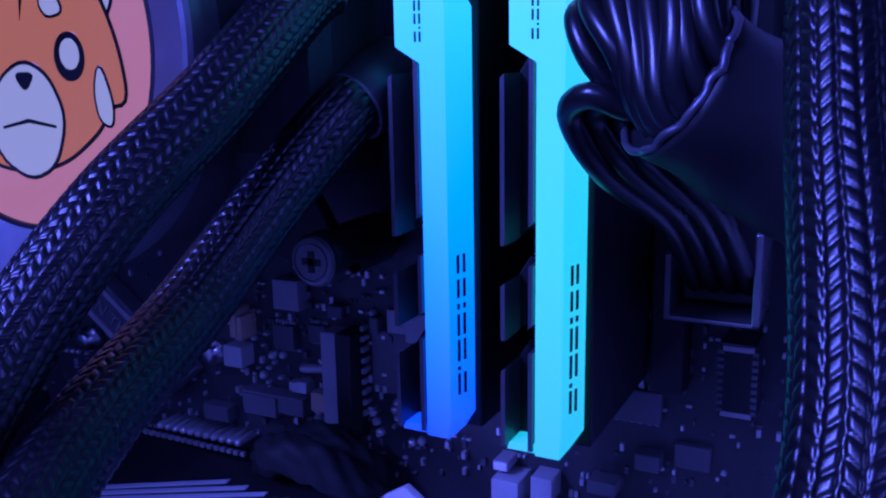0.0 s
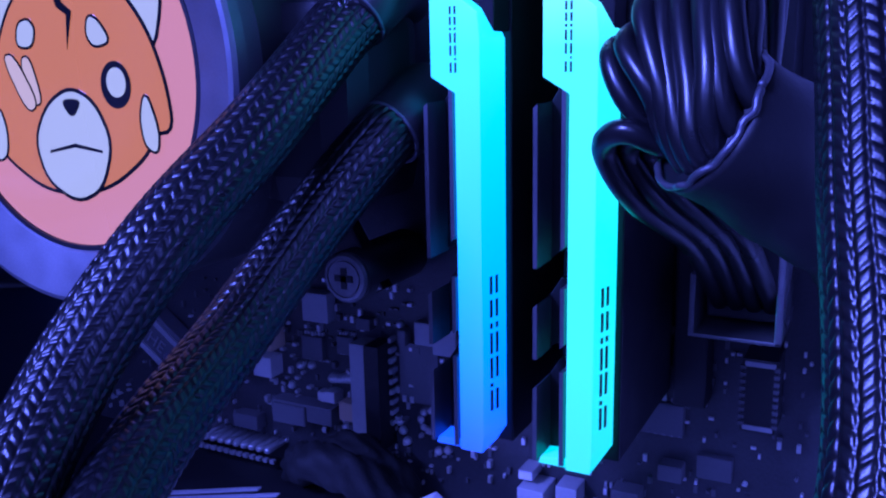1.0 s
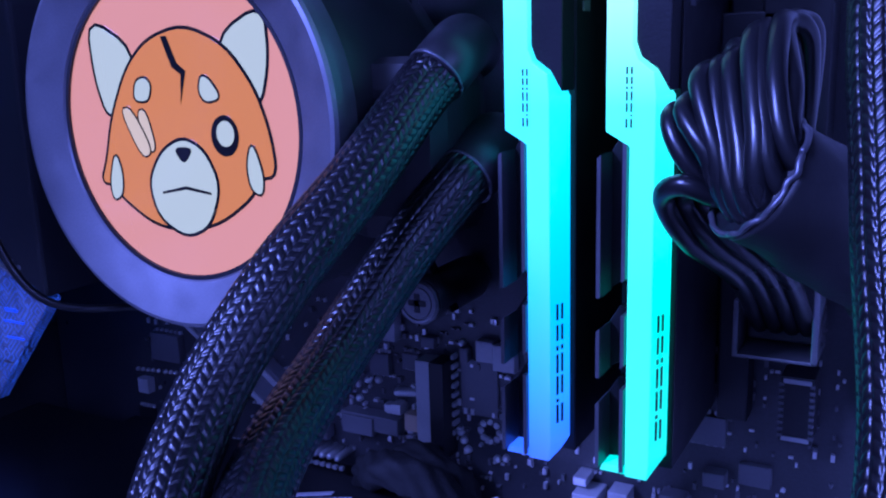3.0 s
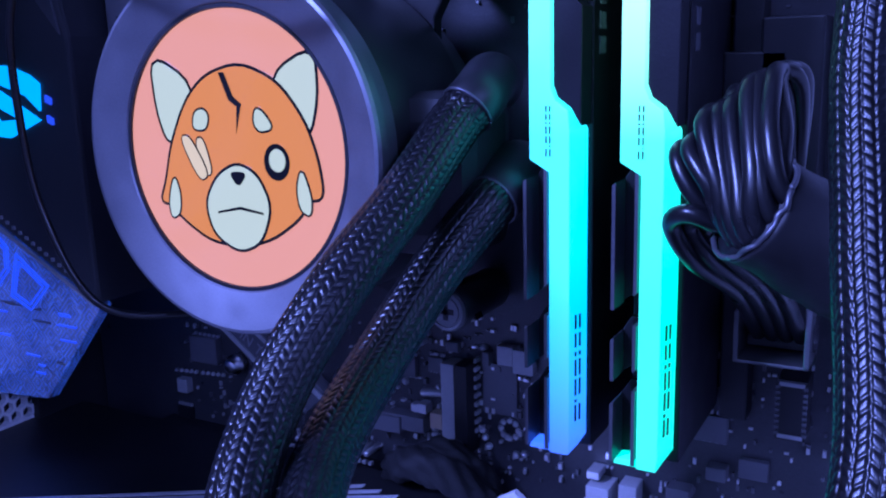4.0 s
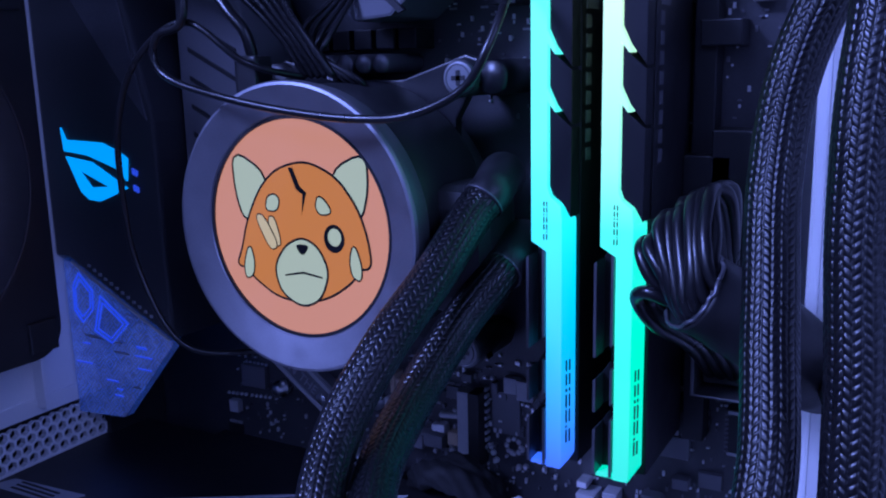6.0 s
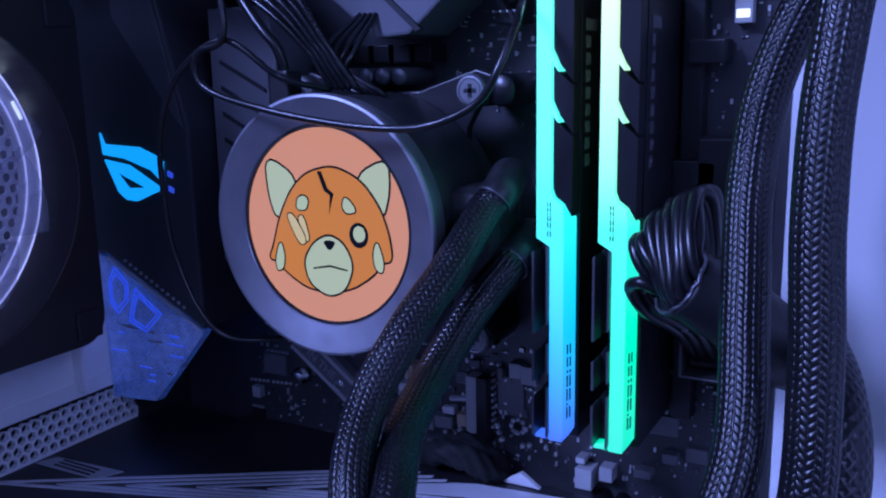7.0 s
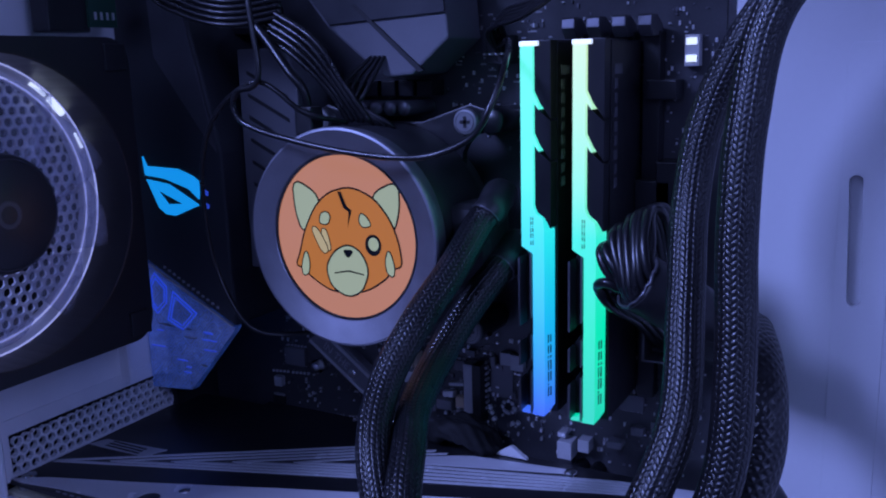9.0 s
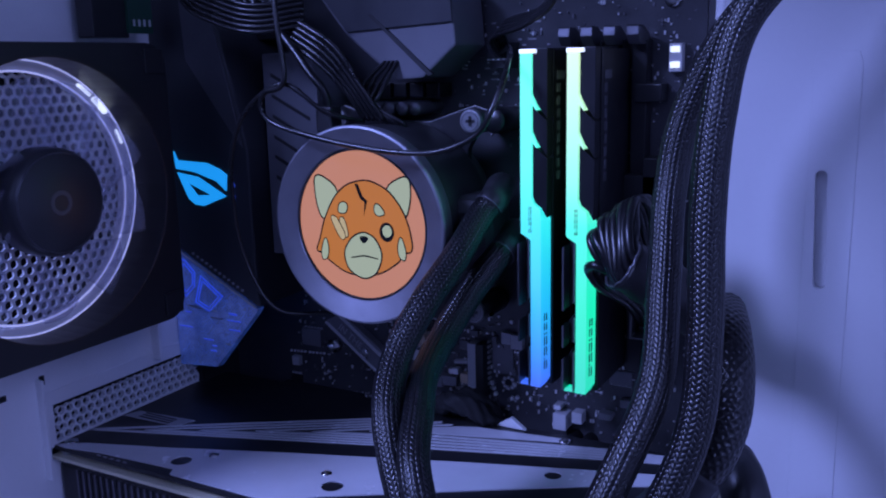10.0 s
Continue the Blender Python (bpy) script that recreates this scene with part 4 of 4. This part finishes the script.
hose_r = [(-0.0092, -0.0450, 0.3040), (-0.0102, -0.0482, 0.3022), (-0.0168, -0.0578, 0.2905), (-0.0207, -0.0746, 0.2757), (-0.0168, -0.0970, 0.2675), (-0.0091, -0.1147, 0.2621), (-0.0002, -0.1333, 0.2500), (0.0131, -0.1435, 0.2296), (0.0286, -0.1460, 0.2166), (0.0428, -0.1413, 0.2204), (0.0546, -0.1309, 0.2361), (0.0631, -0.1166, 0.2577), (0.0686, -0.0998, 0.2800), (0.0652, -0.0803, 0.3070), (0.0622, -0.0647, 0.3330), (0.0647, -0.0577, 0.3581), (0.0758, -0.0551, 0.3838), (0.0955, -0.0537, 0.4118), (0.1110, -0.0530, 0.4550), (0.1150, -0.0520, 0.5290)]
for pts in (hose_l, hose_r):
    tube("hose", pts, HR, BRAID, cooler, "black braided nylon hose", 180, 0.00026, braid)
    d = (Vector(pts[1]) - Vector(pts[0])).normalized()
    a = Vector(pts[0])
    q = d.cross(Vector((0, 1, 0))).normalized()
    w = d.cross(q)
    tube("sleeve_end", [a + d * 0.0004 + (q * math.cos(2 * math.pi * k / 24) + w * math.sin(2 * math.pi * k / 24)) * (HR + 0.0004) for k in range(25)], 0.0004, GUNM, cooler, "", 8, 0.0008)
    tube("swivel_joint", [a + Vector((-0.004, 0.022, 0.004)), a + Vector((-0.002, 0.012, 0.004)) - d * 0.002, a - d * 0.004, a - d * 0.0002], 0.0060, BLACK, cooler, "black swivel joint", 32, 0.001)

# ---- graphics card ----
GZ = 0.2145
card = thing("graphics_card", (-0.07, -0.065, 0.165), "graphics card with silver and black striped backplate", "graphics card")
part("shroud", box(-0.197, 0.075, -0.1185, -0.012, 0.165, 0.2065, 0.002), BLACK, card)
for k in range(60):
    part("fin", box(-0.185 + 0.0038 * k, -0.1838 + 0.0038 * k, -0.1195, -0.1180, 0.180, 0.205), GUNM, card)
part("circuit_board", box(-0.1985, 0.077, -0.1212, -0.010, 0.2086, 0.2102, 0.0002), GOLD, card, "circuit board with pale edge")
part("backplate", extrude_poly([(-0.1985, -0.1195), (0.077, -0.1195), (0.077, -0.010), (-0.1985, -0.010)], GZ - 0.0022, GZ, "z", 0.0003), BLACK, card, "black metal backplate")
silver = [(-0.1975, -0.1190), (-0.1840, -0.1116), (-0.1491, -0.1000), (-0.0935, -0.0796), (-0.0233, -0.0554), (0.0318, -0.0379), (0.0740, -0.0250), (0.0740, -0.0320), (0.0322, -0.0519), (-0.0118, -0.0777), (-0.0585, -0.1060), (-0.0750, -0.1185), (-0.1275, -0.1185), (-0.1300, -0.1140), (-0.1720, -0.1165), (-0.1900, -0.1195)]
part("silver_panel", extrude_poly(silver, GZ, GZ + 0.0005, "z", 0, [circle(-0.1327, -0.1067, 0.0045, 24), circle(-0.0603, -0.0975, 0.0045, 24), circle(0.0148, -0.0505, 0.0035, 24)]), BACKW, card, "silver painted panel")
# nested chevrons: each opens towards the case front, its near arm bending along the plate
w = 0.0008
for k in range(5):
    tip = (-0.1977 + 0.0242 * k, -0.1001 + 0.0108 * k)
    far = [(-0.0851 + 0.0016 * k, -0.0330 - 0.0024 * k), (-0.0640 + 0.0060 * k, -0.0206 - 0.0006 * k)]
    near = [(-0.0693 - 0.0015 * k, -0.0569 + 0.0022 * k), (-0.0433 - 0.0016 * k, -0.0490 + 0.0029 * k), (0.0306 - 0.0007 * k, -0.0257 + 0.0022 * k), (0.0720, -0.0140 + 0.0008 * k)]
    for arm in (far, near):
        line = [(tip[0] + 0.003, tip[1] + (0.0016 if arm is far else 0.0011))] + arm
        part("stripe", extrude_poly([tip] + [(x, y - w) for x, y in line] + [(x, y + w) for x, y in reversed(line)], GZ, GZ + 0.0004, "z"), BACKW, card, "thin silver stripe" if k == 0 else "")
part("silver_panel", extrude_poly([(-0.0770, -0.0452), (-0.0509, -0.0355), (-0.0261, -0.0281), (0.0073, -0.0183), (0.0082, -0.0150), (-0.0347, -0.0202), (-0.0428, -0.0234), (-0.0546, -0.0310)], GZ, GZ + 0.0005, "z"), BACKW, card)
for x, y, r in ((-0.1237, -0.0967, 0.0022), (-0.069, -0.0895, 0.0022), (0.0074, -0.0174, 0.0028), (-0.1930, -0.1140, 0.0030)):
    part("screw", lathe([(0, GZ + 0.0012), (r * 0.5, GZ + 0.0011), (r * 0.55, GZ + 0.0004), (r * 0.7, GZ + 0.0012), (r, GZ + 0.0008), (r, GZ)], (x, y, 0), "z", 24), STEEL, card, "small steel screw", True)
part("corner_post", lathe([(0.0028, 0.2065), (0.0028, 0.2125)], (-0.1930, -0.1160, 0), "z", 24), STEEL, card)
part("sticker", extrude_poly([(-0.1965, -0.0810), (-0.1633, -0.0799), (-0.1590, -0.0707), (-0.1930, -0.0735)], GZ, GZ + 0.0003, "z"), GREYP, card, "pale printed sticker")
for k in range(3):
    part("sticker_bar", box(-0.188, -0.168, -0.0792 + 0.0022 * k, -0.0782 + 0.0022 * k, GZ + 0.0003, GZ + 0.0005), INK, card)
for k in range(5):
    part("board_print", box(-0.171 + 0.004 * k, -0.169 + 0.004 * k, -0.1188, -0.1180, GZ, GZ + 0.0003), PRINT, card)
pk = thing("plastic_clip", (-0.0206, -0.0140, GZ), "small white pointed plastic clip on the card", "clip")
part("wedge", extrude_poly([(-0.0282, GZ), (-0.0276, 0.2150), (-0.0203, 0.2196), (-0.0136, 0.2150), (-0.0130, GZ)], -0.0140, -0.0115, "y", 0.0004), WHITE, pk)

# ---- cables ----
CAB = mat("cable_black", (0.008, 0.008, 0.009), 0.30, grain=0.1, scale=900, stain=0.2)


def cable(name, pts, r, label, around=10):
    ob = tube(name, pts, r, CAB, None, "", around, 0.0015)
    return tagged(ob, label, "cable")


cable("fan_cable", [(-0.0990, -0.060, 0.4400), (-0.0971, -0.070, 0.4051), (-0.0923, -0.073, 0.3741), (-0.1030, -0.073, 0.3685), (-0.1050, -0.073, 0.3616), (-0.0981, -0.073, 0.3559), (-0.0783, -0.074, 0.3512), (-0.0567, -0.074, 0.3477), (-0.0362, -0.074, 0.3460),
                    (-0.0215, -0.072, 0.3469), (-0.0073, -0.071, 0.3530), (-0.0008, -0.070, 0.3631), (0.0000, -0.060, 0.3760), (-0.010, -0.035, 0.3840), (-0.025, -0.012, 0.3830)], 0.0011, "thin black cable looped across the pump")
cable("sensor_cable", [(-0.0700, -0.050, 0.3560), (-0.0777, -0.066, 0.3606), (-0.0939, -0.071, 0.3719), (-0.1124, -0.072, 0.3628), (-0.1226, -0.072, 0.3461), (-0.1257, -0.071, 0.3265), (-0.1228, -0.070, 0.2993), (-0.1106, -0.066, 0.2751), (-0.0956, -0.050, 0.2700), (-0.085, -0.020, 0.268)], 0.0010, "thin black cable hanging beside the pump")
for k in range(6):
    o = 0.0022 * k
    cable("ribbon_wire", [(-0.175 + o, -0.055, 0.4400), (-0.1574 + o * 0.8, -0.060, 0.4088 + o * 0.7), (-0.1386 + o * 0.3, -0.061, 0.3985 + o), (-0.1169, -0.060, 0.3935 + o), (-0.098, -0.050, 0.396 + o)], 0.0011, "black wire of a flat ribbon cable", 8)
for k in range(5):
    o = 0.0024 * k
    cable("pump_wire", [(-0.150 + o, -0.045, 0.4300), (-0.1233 + o, -0.050, 0.4004 + o * 0.5), (-0.0927 + o, -0.052, 0.3817 + o * 0.6), (-0.0789 + o * 0.7, -0.050, 0.3687 + o * 0.3), (-0.0735 + o, -0.044, 0.3560)], 0.0011, "black wire running down to the pump", 8)
for k in range(4):
    cable("twisted_wire", [(-0.071 + 0.002 * k, -0.030, 0.3800), (-0.0755 + 0.003 * k, -0.042, 0.3700 - 0.001 * k), (-0.0700 + 0.002 * (k % 2), -0.044, 0.3620), (-0.0640 + 0.0025 * k, -0.042, 0.3550), (-0.064 + 0.0025 * k, -0.035, 0.350)], 0.0009, "short twisted black wire above the pump", 8)
rear = cable("rear_cable", [(-0.16, -0.05, 0.44), (-0.110, -0.055, 0.3960), (-0.0905, -0.058, 0.3760), (-0.0840, -0.058, 0.3690), (-0.0830, -0.056, 0.3600)], 0.0017, "black round cable with a plug above the pump")
part("plug", box(-0.0870, -0.0790, -0.0605, -0.0525, 0.3515, 0.3625, 0.0012), BLACK, rear, "black plastic plug")
for k in range(5):
    o = 0.0014 * k
    cable("header_wire", [(-0.026 + o, -0.010, 0.3810), (-0.020 + o, -0.030, 0.3880 + o), (0.000 + o, -0.040, 0.3930 + o), (0.014, -0.045, 0.404 + o), (0.02, -0.05, 0.44)], 0.0009, "thin black wire plugged into the upper header", 8)
lp = thing("case_plug", (-0.2, 0, 0.40), "black plug housing above the rear fan", "plug")
part("housing", box(-0.190, -0.180, -0.0900, -0.0700, 0.3930, 0.4150, 0.0008), BLACK, lp)
part("green_board", box(-0.1795, -0.1780, -0.0720, -0.0580, 0.3950, 0.4200), mat("green_circuit", (0.01, 0.05, 0.03), 0.4), lp, "small green circuit board")
for k in range(4):
    part("pin", box(-0.1775, -0.1768, -0.0700 + 0.003 * k, -0.0692 + 0.003 * k, 0.3980, 0.4010), TIN, lp)

# coiled power cable with its sleeve in front of the board
coil = thing("coiled_cable", (0.045, -0.05, 0.26), "coil of black cable strands bunched in heat-shrink tube", "cable")
random.seed(3)
mouth, way = Vector((0.0468, -0.0645, 0.3085)), Vector((0.70, 0.48, -0.52)).normalized()
along = Vector((0.0144, -0.0117, 0.0079))
along = (along - way * along.dot(way)).normalized()
low = way.cross(along)
low = low if low.z < 0 else -low
MR = 0.0096
rel = lambda a, t: 0.0003 * np.cos(2 * a + 300 * t) + 0.00012 * np.cos(5 * a - 700 * t)
tube("sleeve", [mouth, mouth + way * 0.010, mouth + way * 0.020, mouth + way * 0.028 + Vector((0, 0.004, -0.003)), mouth + way * 0.032 + Vector((0, 0.016, -0.010))], MR, SHRINK, coil, "matt black heat-shrink sleeve", 48, 0.001, rel)
v = [mouth + (along * math.cos(a) + low * math.sin(a)) * (MR - 0.0003 + random.uniform(-0.0002, 0.0002)) - way * (0.0004 + random.uniform(-0.0003, 0.0004)) for a in [2 * math.pi * k / 40 for k in range(41)]]
tube("sleeve_lip", v, 0.00050, GUNM, coil, "ragged pale lip of the sleeve", 6, 0.0006)


def mixv(a, b, u):
    return Vector(a) * (1 - u) + Vector(b) * u


for k in range(16):
    front = k < 8
    u = k / 7 if front else (k - 8 + 0.5) / 8
    jig = lambda w: random.uniform(-w, w)
    dip = 0.0062 * (1 - (2 * u - 1) ** 2) - (0 if front else 0.0045)
    s0 = mouth + along * (-0.0072 + 0.0144 * u) + low * dip
    top = mixv((0.0332, -0.0625, 0.3160), (0.0482, -0.0590, 0.3275), u) + Vector((jig(0.0011), jig(0.0014) + (0.0 if front else 0.0045), 0.0022 * math.sin(math.pi * u) + jig(0.0014)))
    mid = (s0 + top) / 2 + Vector((jig(0.0010), -0.0026 + jig(0.0008), jig(0.0008)))
    tube("strand", [s0 + way * 0.012, s0, mid, top, top + Vector((0.0006 + jig(0.0008), 0.0050, 0.0016)), top + Vector((0.0028, 0.0105, -0.0020)), mixv((0.040, -0.030, 0.300), (0.048, -0.028, 0.305), u)], random.uniform(0.00145, 0.00172), CAB, coil, "", 14, 0.0007)
for k in range(4):
    e = Vector((0.0400 + 0.0030 * k, -0.014, 0.2720))
    tube("strand", [mouth + way * 0.008 - along * 0.003, Vector((0.0412 + 0.0010 * k, -0.0625 + 0.002 * k, 0.3050)), Vector((0.0360 + 0.0018 * k, -0.0640 + 0.003 * k, 0.3068 - 0.0004 * k)), Vector((0.0322 + 0.0022 * k, -0.0600 + 0.003 * k, 0.3040 - 0.0006 * k)), Vector((0.0345 + 0.0026 * k, -0.0540 + 0.002 * k, 0.2965 + 0.0004 * k)), Vector((0.0395 + 0.0026 * k, -0.0380, 0.2870 + 0.0006 * k)), e], 0.00168, CAB, coil, "", 12, 0.0007)

# mesh-sleeved power cable behind the hoses
mesh_cable = thing("sleeved_cable", (0.085, -0.07, 0.24), "black mesh-sleeved power cable with rubber end", "cable")


def net(a, t):
    return 0.00016 * np.maximum(np.cos(16 * a + 2100 * t), np.cos(16 * a - 2100 * t))


tube("mesh_sleeve", [(0.0760, -0.036, 0.2870), (0.0815, -0.055, 0.2835), (0.0850, -0.067, 0.2750), (0.0856, -0.074, 0.2620), (0.0825, -0.080, 0.2500), (0.0770, -0.084, 0.2415)], 0.0080, BRAID, mesh_cable, "black open-mesh sleeve", 160, 0.0003, net)
tube("rubber_end", [(0.0795, -0.0825, 0.2450), (0.0740, -0.0860, 0.2370), (0.0640, -0.0900, 0.2260), (0.0520, -0.0930, 0.2120), (0.048, -0.094, 0.190)], 0.0081, SHRINK, mesh_cable, "matt heat-shrink end", 40, 0.002)
tube("lower_sleeve", [(0.0830, -0.045, 0.2330), (0.0890, -0.055, 0.2290), (0.0930, -0.060, 0.2150), (0.094, -0.060, 0.180)], 0.0085, RUBBER, mesh_cable, "", 24, 0.003)
